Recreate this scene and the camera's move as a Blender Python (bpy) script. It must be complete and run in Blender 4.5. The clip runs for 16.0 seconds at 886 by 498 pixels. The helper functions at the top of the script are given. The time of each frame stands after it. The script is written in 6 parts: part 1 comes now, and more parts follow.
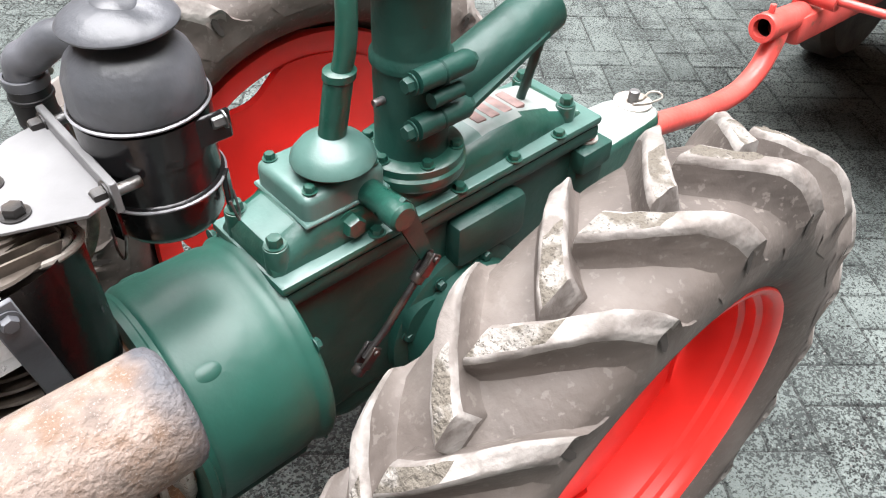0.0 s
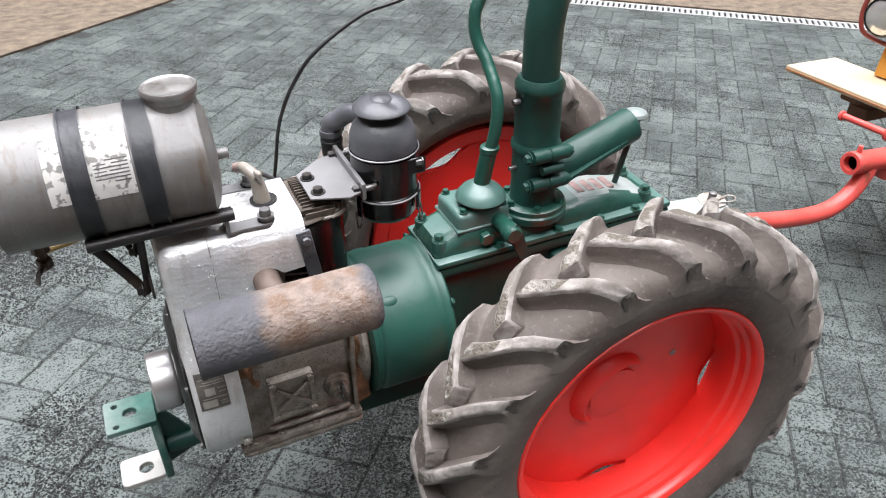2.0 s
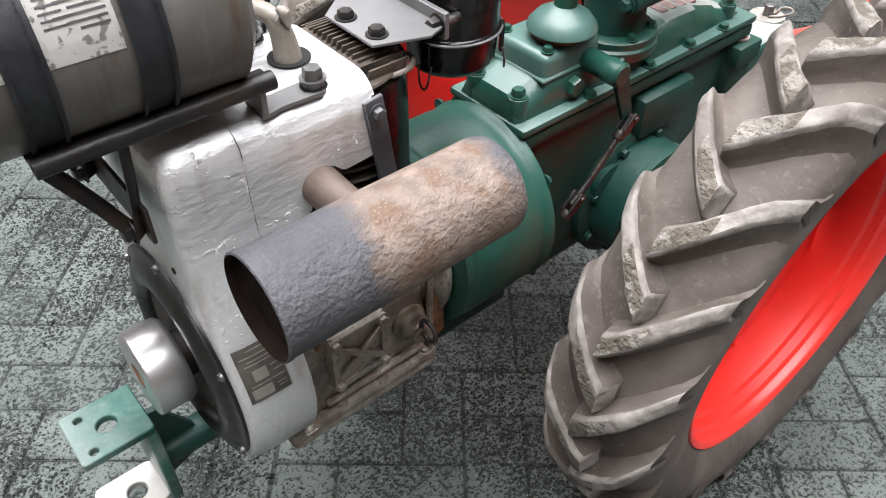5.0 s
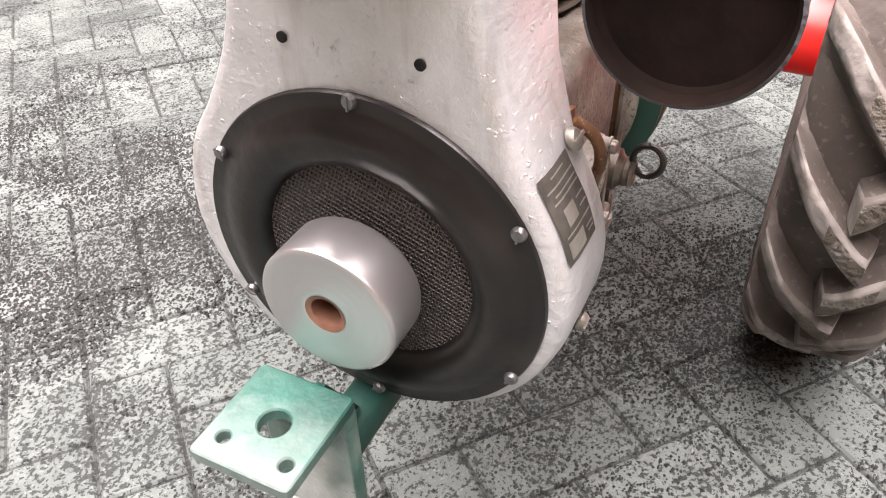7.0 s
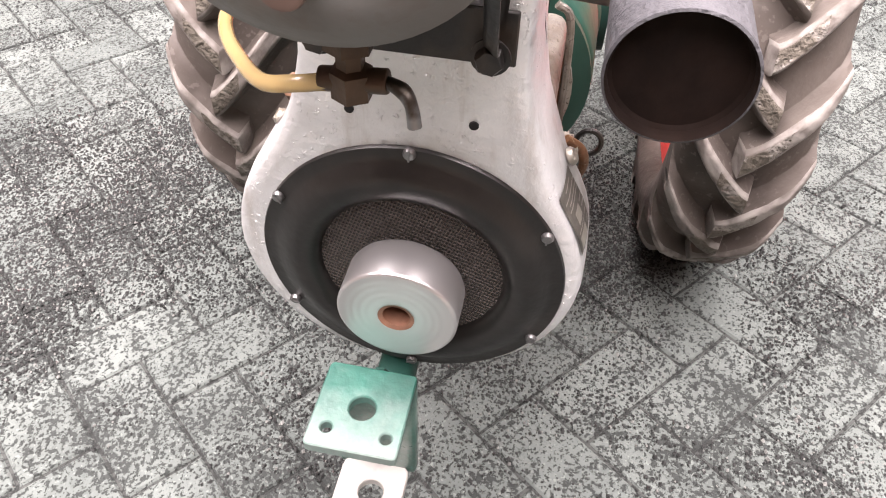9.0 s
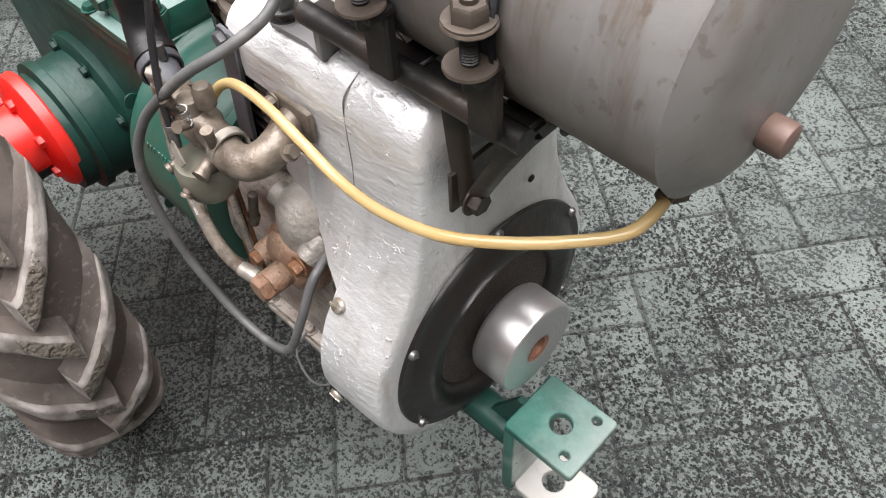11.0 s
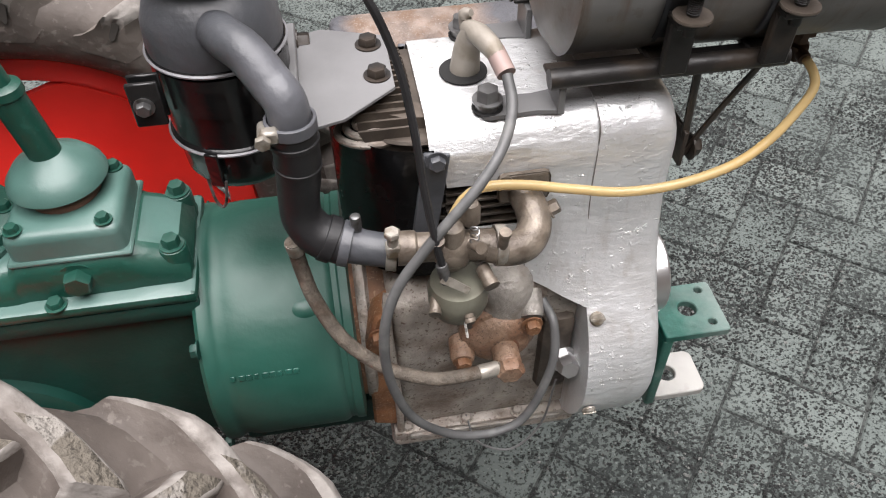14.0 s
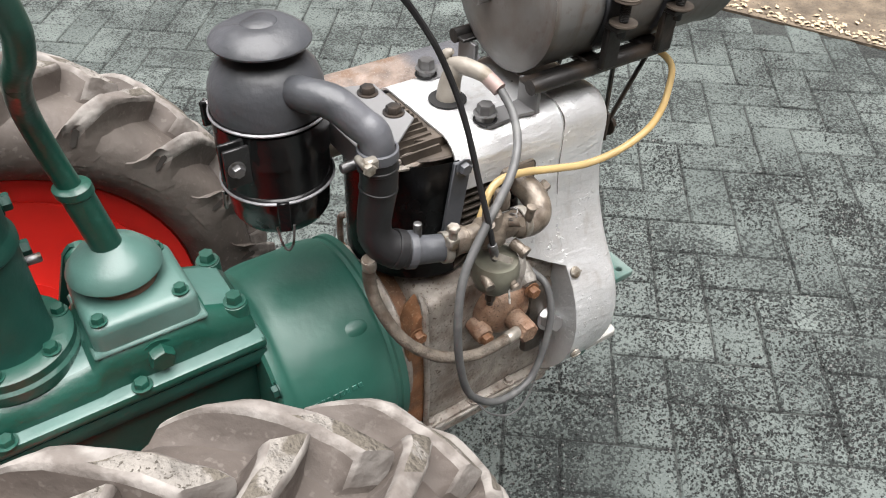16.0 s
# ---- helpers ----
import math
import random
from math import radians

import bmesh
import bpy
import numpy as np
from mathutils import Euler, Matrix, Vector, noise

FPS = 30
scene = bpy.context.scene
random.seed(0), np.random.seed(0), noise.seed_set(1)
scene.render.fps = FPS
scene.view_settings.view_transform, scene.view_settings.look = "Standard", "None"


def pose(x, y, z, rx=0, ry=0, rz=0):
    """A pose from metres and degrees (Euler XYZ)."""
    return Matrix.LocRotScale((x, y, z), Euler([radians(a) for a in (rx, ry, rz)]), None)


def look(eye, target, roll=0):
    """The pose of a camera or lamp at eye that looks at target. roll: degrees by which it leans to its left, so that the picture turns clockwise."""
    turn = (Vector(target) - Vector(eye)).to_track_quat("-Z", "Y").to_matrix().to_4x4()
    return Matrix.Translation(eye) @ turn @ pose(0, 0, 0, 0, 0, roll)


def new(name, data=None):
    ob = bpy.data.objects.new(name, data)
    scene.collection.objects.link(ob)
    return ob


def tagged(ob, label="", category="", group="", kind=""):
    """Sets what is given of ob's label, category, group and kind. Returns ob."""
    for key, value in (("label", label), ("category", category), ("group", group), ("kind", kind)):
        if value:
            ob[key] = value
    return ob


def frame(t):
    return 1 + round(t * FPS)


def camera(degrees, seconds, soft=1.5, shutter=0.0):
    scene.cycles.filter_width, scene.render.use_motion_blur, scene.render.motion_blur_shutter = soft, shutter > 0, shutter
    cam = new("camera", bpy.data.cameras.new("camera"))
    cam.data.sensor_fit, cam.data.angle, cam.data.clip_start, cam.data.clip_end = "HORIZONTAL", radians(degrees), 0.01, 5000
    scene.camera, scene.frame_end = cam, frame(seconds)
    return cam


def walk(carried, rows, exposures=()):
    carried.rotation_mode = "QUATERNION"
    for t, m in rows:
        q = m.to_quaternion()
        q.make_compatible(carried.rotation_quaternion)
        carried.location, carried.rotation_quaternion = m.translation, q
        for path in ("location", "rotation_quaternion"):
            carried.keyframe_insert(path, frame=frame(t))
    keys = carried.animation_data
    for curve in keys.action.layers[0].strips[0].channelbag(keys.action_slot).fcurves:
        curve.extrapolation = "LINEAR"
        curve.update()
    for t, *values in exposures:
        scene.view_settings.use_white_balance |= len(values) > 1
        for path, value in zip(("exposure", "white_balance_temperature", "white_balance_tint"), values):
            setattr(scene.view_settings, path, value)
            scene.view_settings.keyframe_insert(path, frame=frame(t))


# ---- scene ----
cam = camera(59.5, 16.0, 1.1)
PATH = [
    (0, (0.537, 0.594, 1.081), (-0.54, -0.535, -0.17), 2.7),
    (0.5, (0.632, 0.723, 1.15), (-0.46, -0.473, -0.024), 2.9),
    (1, (0.697, 0.851, 1.228), (-0.31, -0.468, 0.112), 3.9),
    (1.5, (0.721, 0.998, 1.27), (-0.149, -0.444, 0.192), 4.3),
    (2, (0.734, 1.083, 1.291), (-0.001, -0.449, 0.235), 1.7),
    (2.5, (0.732, 1.096, 1.289), (0.031, -0.447, 0.226), 1.1),
    (3, (0.726, 1.09, 1.277), (0.031, -0.435, 0.186), 0.6),
    (3.2, (0.727, 1.082, 1.265), (0.029, -0.431, 0.159), 0.6),
    (5.3, (0.895, 0.532, 1.002), (-0.176, -0.525, -0.316), 0.3),
    (5.5, (0.912, 0.474, 0.969), (-0.185, -0.512, -0.382), -1.1),
    (6, (0.967, 0.361, 0.845), (-0.293, -0.457, -0.476), 0.5),
    (6.5, (1.03, 0.266, 0.753), (-0.385, -0.478, -0.448), -3.2),
    (7, (1.051, 0.244, 0.73), (-0.396, -0.496, -0.436), -2.1),
    (7.5, (1.055, 0.24, 0.729), (-0.377, -0.507, -0.451), -2.1),
    (8, (1.068, 0.225, 0.744), (-0.373, -0.495, -0.441), -1.4),
    (8.5, (1.113, 0.189, 0.795), (-0.373, -0.316, -0.444), 1.2),
    (9, (1.154, 0.124, 0.869), (-0.294, -0.172, -0.478), -0.4),
    (9.2, (1.15, 0.088, 0.881), (-0.287, -0.095, -0.498), 0.2),
    (11.3, (0.954, -0.343, 1.05), (0.085, 0.568, -0.504), -10.6),
    (11.5, (0.919, -0.361, 1.05), (0.128, 0.61, -0.51), -10.7),
    (12, (0.835, -0.397, 1.066), (0.198, 0.734, -0.456), -8.5),
    (12.5, (0.73, -0.485, 1.095), (0.376, 0.789, -0.406), -7.0),
    (13, (0.631, -0.53, 1.115), (0.428, 0.796, -0.369), -7.3),
    (13.5, (0.529, -0.534, 1.11), (0.528, 0.782, -0.395), -7.8),
    (14, (0.445, -0.534, 1.126), (0.576, 0.766, -0.388), -5.0),
    (14.5, (0.353, -0.565, 1.151), (0.696, 0.711, -0.35), -2.8),
    (15, (0.261, -0.604, 1.179), (0.732, 0.668, -0.291), -1.1),
    (15.5, (0.185, -0.612, 1.197), (0.754, 0.65, -0.246), -0.8),
    (16, (0.126, -0.573, 1.189), (0.932, 0.605, -0.211), 0.6),
]
EXPOSURES = [(0, 1.75, 6250, 12), (0.5, 1.48, 6150, 13), (1.5, 1.28, 6150, 13), (2.5, 1.2, 6100, 13), (5.5, 1.2, 6300, 12), (6.5, 2.0, 6750, 21), (8, 2.2, 6850, 25), (9.2, 2.1, 6750, 24), (11.5, 0.95, 6400, 13), (12.5, 0.8, 6400, 14), (14.5, 0.92, 6400, 14), (15.5, 1.07, 6400, 13), (16, 1.1, 6400, 11)]
walk(cam, [(t, look(eye, target, roll)) for t, eye, target, roll in PATH], EXPOSURES)

# ---- world and light: bright overcast yard ----
world = bpy.data.worlds.new("overcast_sky")
scene.world = world
world.use_nodes = True
wn = world.node_tree.nodes
wl = world.node_tree.links
sky = wn.new("ShaderNodeTexSky")
sky.sky_type = "NISHITA"
sky.sun_disc = False
sky.sun_elevation = radians(83)
sky.sun_rotation = radians(150)
sky.air_density, sky.dust_density, sky.ozone_density = 1.0, 6.0, 1.0
hsv = wn.new("ShaderNodeHueSaturation")
hsv.inputs["Saturation"].default_value = 0.25
wl.new(sky.outputs[0], hsv.inputs["Color"])
wl.new(hsv.outputs[0], wn["Background"].inputs["Color"])
wn["Background"].inputs["Strength"].default_value = 0.032
sun = new("sun", bpy.data.lights.new("sun", "SUN"))
sun.data.energy, sun.data.angle, sun.data.color = 5.5, radians(74), (1.0, 0.97, 0.94)
sun.matrix_world = look((0.3, -0.2, 5.0), (0, 0, 0))


# ---- materials ----
def mat(name, col, rough=0.5, metal=0.0, var=0.2, scale=14.0, bump=0.15, bscale=140.0, dirt=None, dscale=9.0, damt=0.5, dsoft=0.12, coat=0.0, detail=6.0, bdist=0.002, dfine=None):
    m = bpy.data.materials.new(name)
    m.use_nodes = True
    n, l = m.node_tree.nodes, m.node_tree.links
    b = n["Principled BSDF"]
    tc = n.new("ShaderNodeTexCoord")

    def noise(sc, det=detail, off=0.0):
        t = n.new("ShaderNodeTexNoise")
        t.inputs["Scale"].default_value, t.inputs["Detail"].default_value = sc, det
        if off:
            mp = n.new("ShaderNodeMapping")
            mp.inputs["Location"].default_value = (off, off * 1.7, -off)
            l.new(tc.outputs["Object"], mp.inputs[0])
            l.new(mp.outputs[0], t.inputs["Vector"])
        else:
            l.new(tc.outputs["Object"], t.inputs["Vector"])
        return t

    def mix(fac, a, c):
        x = n.new("ShaderNodeMix")
        x.data_type = "RGBA"
        l.new(fac, x.inputs[0]) if isinstance(fac, bpy.types.NodeSocket) else None
        for slot, v in ((6, a), (7, c)):
            if isinstance(v, bpy.types.NodeSocket):
                l.new(v, x.inputs[slot])
            else:
                x.inputs[slot].default_value = (*v[:3], 1)
        return x.outputs[2]

    def ramp(src, lo, hi):
        r = n.new("ShaderNodeMapRange")
        r.inputs[1].default_value, r.inputs[2].default_value = lo, hi
        l.new(src, r.inputs[0])
        return r.outputs[0]

    a = noise(scale)
    base = mix(ramp(a.outputs[0], 0.3, 0.7), [c * (1 - var) for c in col], [min(1, c * (1 + var)) for c in col])
    rgh = ramp(noise(scale * 2.3, 4, 3.1).outputs[0], 0.25, 0.75)
    rr = n.new("ShaderNodeMapRange")
    rr.inputs[3].default_value, rr.inputs[4].default_value = max(0.03, rough - 0.09), min(1, rough + 0.09)
    l.new(rgh, rr.inputs[0])
    rough_out = rr.outputs[0]
    if dirt:
        d = ramp(noise(dscale, 9, 7.7).outputs[0], 0.62 - damt * 0.3, 0.62 - damt * 0.3 + dsoft)
        base = mix(d, base, dirt)
    if dfine:
        f = ramp(noise(dscale * 14, 3, 1.3).outputs[0], 0.6, 0.66)
        base = mix(f, base, dfine)
    l.new(base, b.inputs["Base Color"])
    l.new(rough_out, b.inputs["Roughness"])
    b.inputs["Metallic"].default_value = metal
    if coat:
        b.inputs["Coat Weight"].default_value = coat
        b.inputs["Coat Roughness"].default_value = 0.45
        b.inputs["Coat IOR"].default_value = 1.6
    if bump:
        bp = n.new("ShaderNodeBump")
        bp.inputs["Strength"].default_value, bp.inputs["Distance"].default_value = bump, bdist
        l.new(noise(bscale, 5, 2.2).outputs[0], bp.inputs["Height"])
        l.new(bp.outputs[0], b.inputs["Normal"])
    return m


GREEN = mat("green_enamel", (0.006, 0.044, 0.033), 0.5, 0, 0.25, 9, 0.6, 45, dirt=(0.004, 0.024, 0.018), dscale=12, damt=0.3, dsoft=0.3, bdist=0.003)
GREEN_LID = mat("green_enamel_dusty", (0.007, 0.058, 0.040), 0.34, 0, 0.25, 11, 0.6, 42, dirt=(0.045, 0.105, 0.09), dscale=10, damt=0.30, dsoft=0.3, bdist=0.004, coat=0.35, dfine=(0.011, 0.070, 0.050))
GREEN_BELL = mat("green_enamel_chalky", (0.010, 0.068, 0.049), 0.5, 0, 0.2, 8, 0.45, 38, dirt=(0.055, 0.130, 0.104), dscale=6, damt=0.36, dsoft=0.4, bdist=0.003, coat=0.2)
GREEN_WORN = mat("green_paint_worn", (0.010, 0.075, 0.055), 0.34, 0, 0.35, 20, 0.5, 60, dirt=(0.25, 0.31, 0.285), dscale=22, damt=0.42, dsoft=0.35, bdist=0.002, coat=0.6, dfine=(0.03, 0.13, 0.10))
GREEN_PALE = mat("green_enamel_faded", (0.06, 0.13, 0.112), 0.38, 0, 0.18, 12, 0.5, 50, dirt=(0.10, 0.175, 0.155), dscale=14, damt=0.45, dsoft=0.3, bdist=0.002, coat=0.4)
PALE_TOP = mat("paint_chalked_pale", (0.27, 0.30, 0.285), 0.42, 0, 0.2, 18, 0.4, 50, dirt=(0.05, 0.12, 0.10), dscale=9, damt=0.22, dsoft=0.25, bdist=0.002)
WORN_PLATE = mat("green_paint_worn_to_steel", (0.010, 0.080, 0.060), 0.48, 0, 0.35, 26, 0.5, 90, bdist=0.002)


def worn_through(m, x0, x1, col):
    """Paint rubbed down to pale steel towards the free end of the plate."""
    n, l = m.node_tree.nodes, m.node_tree.links
    b = n["Principled BSDF"]
    old = b.inputs["Base Color"].links[0].from_socket
    tc, sep, nz = n.new("ShaderNodeTexCoord"), n.new("ShaderNodeSeparateXYZ"), n.new("ShaderNodeTexNoise")
    l.new(tc.outputs["Object"], sep.inputs[0])
    l.new(tc.outputs["Object"], nz.inputs["Vector"])
    nz.inputs["Scale"].default_value, nz.inputs["Detail"].default_value, nz.inputs["Roughness"].default_value = 42, 7, 0.7
    ad, mr, x = n.new("ShaderNodeMath"), n.new("ShaderNodeMapRange"), n.new("ShaderNodeMix")
    ad.operation = "MULTIPLY_ADD"
    ad.inputs[1].default_value = 0.075
    l.new(nz.outputs[0], ad.inputs[0])
    l.new(sep.outputs[0], ad.inputs[2])
    mr.inputs[1].default_value, mr.inputs[2].default_value, mr.inputs[4].default_value = x0, x1, 0.9
    l.new(ad.outputs[0], mr.inputs[0])
    x.data_type = "RGBA"
    l.new(mr.outputs[0], x.inputs[0])
    l.new(old, x.inputs[6])
    x.inputs[7].default_value = (*col, 1)
    l.new(x.outputs[2], b.inputs["Base Color"])


worn_through(WORN_PLATE, 0.806, 0.896, (0.21, 0.25, 0.235))
BEAD = mat("rubbed_rim_edge", (0.20, 0.20, 0.21), 0.4, 0.3, 0.3, 40, 0.3, 120, dirt=(0.05, 0.05, 0.052), dscale=30, damt=0.3, dsoft=0.2)
RED = mat("red_enamel", (0.80, 0.030, 0.021), 0.4, 0, 0.12, 7, 0.15, 60, coat=0.4, bdist=0.002)
RED_OLD = mat("red_paint_faded", (0.56, 0.075, 0.062), 0.36, 0, 0.2, 14, 0.3, 90, dirt=(0.25, 0.07, 0.05), dscale=30, damt=0.05)
SILVER = mat("aluminium_paint", (0.70, 0.71, 0.715), 0.36, 0.5, 0.13, 12, 0, dirt=(0.44, 0.43, 0.41), dscale=13, damt=0.16, dsoft=0.35)


def brushed(m, scale, strength, dist):
    """Bump from brush strokes drawn out along x with sparse flakes and lumps; faint stains that run down."""
    n, l = m.node_tree.nodes, m.node_tree.links
    b = n["Principled BSDF"]
    tc, bp = n.new("ShaderNodeTexCoord"), n.new("ShaderNodeBump")

    def stretched(sc, det, rough, lo, hi):
        mp, nz, mr = n.new("ShaderNodeMapping"), n.new("ShaderNodeTexNoise"), n.new("ShaderNodeMapRange")
        mp.inputs["Scale"].default_value = sc
        nz.inputs["Scale"].default_value, nz.inputs["Detail"].default_value, nz.inputs["Roughness"].default_value = 1.0, det, rough
        l.new(tc.outputs["Object"], mp.inputs[0])
        l.new(mp.outputs[0], nz.inputs["Vector"])
        mr.inputs[1].default_value, mr.inputs[2].default_value = lo, hi
        l.new(nz.outputs[0], mr.inputs[0])
        return mr.outputs[0]

    def both(kind, p, q):
        x = n.new("ShaderNodeMath")
        x.operation = kind
        l.new(p, x.inputs[0])
        if isinstance(q, float):
            x.inputs[1].default_value = q
        else:
            l.new(q, x.inputs[1])
        return x.outputs[0]

    flakes = both("MULTIPLY", stretched((150, 150, 150), 4, 0.6, 0.60, 0.66), stretched((22, 22, 22), 2, 0.5, 0.44, 0.62))
    height = both("ADD", both("MULTIPLY", stretched(scale, 5, 0.6, 0.0, 1.0), 0.8), both("MULTIPLY", flakes, 0.55))
    bp.inputs["Strength"].default_value, bp.inputs["Distance"].default_value = strength, dist
    l.new(height, bp.inputs["Height"])
    l.new(bp.outputs[0], b.inputs["Normal"])
    old = b.inputs["Base Color"].links[0].from_socket
    for fac, col in ((both("MULTIPLY", stretched((48, 48, 7), 5, 0.6, 0.55, 0.78), 0.55), (0.33, 0.285, 0.24, 1)), (both("MULTIPLY", flakes, 0.35), (0.85, 0.85, 0.84, 1))):
        x = n.new("ShaderNodeMix")
        x.data_type = "RGBA"
        l.new(fac, x.inputs[0])
        l.new(old, x.inputs[6])
        x.inputs[7].default_value = col
        old = x.outputs[2]
    l.new(old, b.inputs["Base Color"])


brushed(SILVER, (60, 110, 120), 0.85, 0.0030)
ALU = mat("cast_aluminium_oily", (0.30, 0.272, 0.24), 0.48, 0.2, 0.35, 40, 0.7, 180, dirt=(0.105, 0.064, 0.040), dscale=20, damt=0.42, dsoft=0.25, bdist=0.003, dfine=(0.13, 0.10, 0.078))
RUSTY_CASE = mat("rust_stained_casting", (0.19, 0.088, 0.040), 0.6, 0.1, 0.45, 34, 0.7, 150, dirt=(0.055, 0.036, 0.026), dscale=28, damt=0.45, dsoft=0.25, bdist=0.003, dfine=(0.28, 0.19, 0.12))
POLISHED = mat("turned_aluminium", (0.58, 0.575, 0.575), 0.33, 0.9, 0.04, 2, 0)


def turned(m, centre):
    """Fine concentric tool marks round the pulley's axle."""
    n, l = m.node_tree.nodes, m.node_tree.links
    tc, mp, w, bp = n.new("ShaderNodeTexCoord"), n.new("ShaderNodeMapping"), n.new("ShaderNodeTexWave"), n.new("ShaderNodeBump")
    mp.inputs["Location"].default_value = (0, 0, -centre)
    w.wave_type, w.rings_direction = "RINGS", "X"
    w.inputs["Scale"].default_value, w.inputs["Distortion"].default_value = 48, 0.6
    bp.inputs["Strength"].default_value, bp.inputs["Distance"].default_value = 0.12, 0.0008
    l.new(tc.outputs["Object"], mp.inputs[0])
    l.new(mp.outputs[0], w.inputs["Vector"])
    l.new(w.outputs[1], bp.inputs["Height"])
    l.new(bp.outputs[0], n["Principled BSDF"].inputs["Normal"])


turned(POLISHED, 0.077)
BLACK = mat("black_enamel", (0.007, 0.007, 0.0075), 0.22, 0, 0.3, 12, 0.35, 70, dirt=(0.022, 0.022, 0.022), dscale=14, damt=0.2, dsoft=0.3, bdist=0.002)
BLACK_DULL = mat("dull_sooty_black", (0.009, 0.008, 0.0075), 0.36, 0, 0.4, 14, 0.4, 70, dirt=(0.03, 0.026, 0.023), dscale=10, damt=0.4, dsoft=0.3, bdist=0.002)
BLACK_DUST = mat("grey_dusted_black_paint", (0.052, 0.055, 0.061), 0.42, 0, 0.3, 12, 0.5, 60, dirt=(0.125, 0.128, 0.142), dscale=9, damt=0.5, dsoft=0.3, bdist=0.003)
BLACK_GREASY = mat("greasy_black_steel", (0.011, 0.010, 0.0095), 0.46, 0.0, 0.4, 20, 0.6, 80, dirt=(0.03, 0.022, 0.016), dscale=18, damt=0.45)
HOSE = mat("black_rubber_hose", (0.011, 0.011, 0.012), 0.5, 0, 0.3, 20, 0.2, 100, dirt=(0.04, 0.04, 0.04), dscale=25, damt=0.3, dsoft=0.25)
LEAD = mat("grey_rubber_lead", (0.085, 0.086, 0.086), 0.5, 0, 0.3, 30, 0.2, 200, dirt=(0.15, 0.15, 0.145), dscale=40, damt=0.25, dsoft=0.2)
BRAID = mat("braided_hose", (0.13, 0.11, 0.088), 0.7, 0, 0.4, 90, 0.9, 400, dirt=(0.07, 0.048, 0.032), dscale=30, damt=0.4)
CLAMP = mat("zinc_clamp", (0.30, 0.28, 0.245), 0.42, 0.5, 0.3, 60, 0.3, 200, dirt=(0.13, 0.10, 0.065), dscale=80, damt=0.4, dsoft=0.2)
CARB = mat("weathered_zinc_casting", (0.165, 0.138, 0.110), 0.38, 0.3, 0.4, 60, 0.35, 300, dirt=(0.050, 0.036, 0.026), dscale=48, damt=0.5, dsoft=0.25, bdist=0.002)
PLUGCAP = mat("clay_coloured_plug_cap", (0.27, 0.245, 0.21), 0.5, 0.1, 0.2, 30, 0.3, 160, dirt=(0.2, 0.17, 0.13), dscale=30, damt=0.3)
BOLT = mat("dull_steel_bolt", (0.2, 0.2, 0.2), 0.4, 0.8, 0.3, 40, 0.2, 200, dirt=(0.06, 0.05, 0.04), dscale=50, damt=0.3)
TANK = mat("grey_tank_paint_stained", (0.158, 0.156, 0.151), 0.40, 0.1, 0.2, 7, 0.25, 50, dirt=(0.10, 0.075, 0.055), dscale=8, damt=0.42, dsoft=0.3, bdist=0.003, dfine=(0.14, 0.13, 0.12))


def streak(m, col, lo, hi, off):
    """Adds runs that go round the tank: brown rust and pale weathering."""
    n, l = m.node_tree.nodes, m.node_tree.links
    b = n["Principled BSDF"]
    old = b.inputs["Base Color"].links[0].from_socket
    tc, mp, nz, mr, x = n.new("ShaderNodeTexCoord"), n.new("ShaderNodeMapping"), n.new("ShaderNodeTexNoise"), n.new("ShaderNodeMapRange"), n.new("ShaderNodeMix")
    mp.inputs["Scale"].default_value = (46, 9, 7)
    mp.inputs["Location"].default_value = (off, off, off)
    nz.inputs["Scale"].default_value, nz.inputs["Detail"].default_value, nz.inputs["Roughness"].default_value = 1.0, 6, 0.65
    l.new(tc.outputs["Object"], mp.inputs[0])
    l.new(mp.outputs[0], nz.inputs["Vector"])
    mr.inputs[1].default_value, mr.inputs[2].default_value = lo, hi
    l.new(nz.outputs[0], mr.inputs[0])
    x.data_type = "RGBA"
    l.new(mr.outputs[0], x.inputs[0])
    l.new(old, x.inputs[6])
    x.inputs[7].default_value = (*col, 1)
    l.new(x.outputs[2], b.inputs["Base Color"])


streak(TANK, (0.10, 0.066, 0.043), 0.56, 0.78, 1.0)
streak(TANK, (0.21, 0.205, 0.197), 0.58, 0.80, 5.0)
TANK_CAP = mat("tarnished_tin_cap", (0.36, 0.355, 0.345), 0.36, 0.8, 0.2, 24, 0.3, 60, dirt=(0.17, 0.155, 0.135), dscale=30, damt=0.3, dsoft=0.2)
STICKER = mat("worn_white_label", (0.78, 0.77, 0.74), 0.5, 0, 0.06, 30, 0.2, 80, dirt=(0.34, 0.33, 0.31), dscale=110, damt=0.22, dsoft=0.05)
INK = mat("grey_print", (0.16, 0.16, 0.16), 0.6, 0, 0.2, 60, 0)
PLATE = mat("dark_name_plate", (0.20, 0.185, 0.165), 0.4, 0.25, 0.3, 60, 0.2, 200)
PLATE_LIGHT = mat("bare_plate_fields", (0.55, 0.53, 0.48), 0.4, 0.4, 0.2, 60, 0.1, 200)
FIN = mat("oily_fins", (0.062, 0.050, 0.040), 0.5, 0.2, 0.35, 30, 0.4, 120, dirt=(0.12, 0.098, 0.078), dscale=25, damt=0.3)
ALU_RUST = mat("rust_run_casting", (0.235, 0.155, 0.105), 0.55, 0.1, 0.4, 45, 0.7, 180, dirt=(0.15, 0.068, 0.034), dscale=30, damt=0.55, dsoft=0.25, bdist=0.003, dfine=(0.085, 0.055, 0.038))
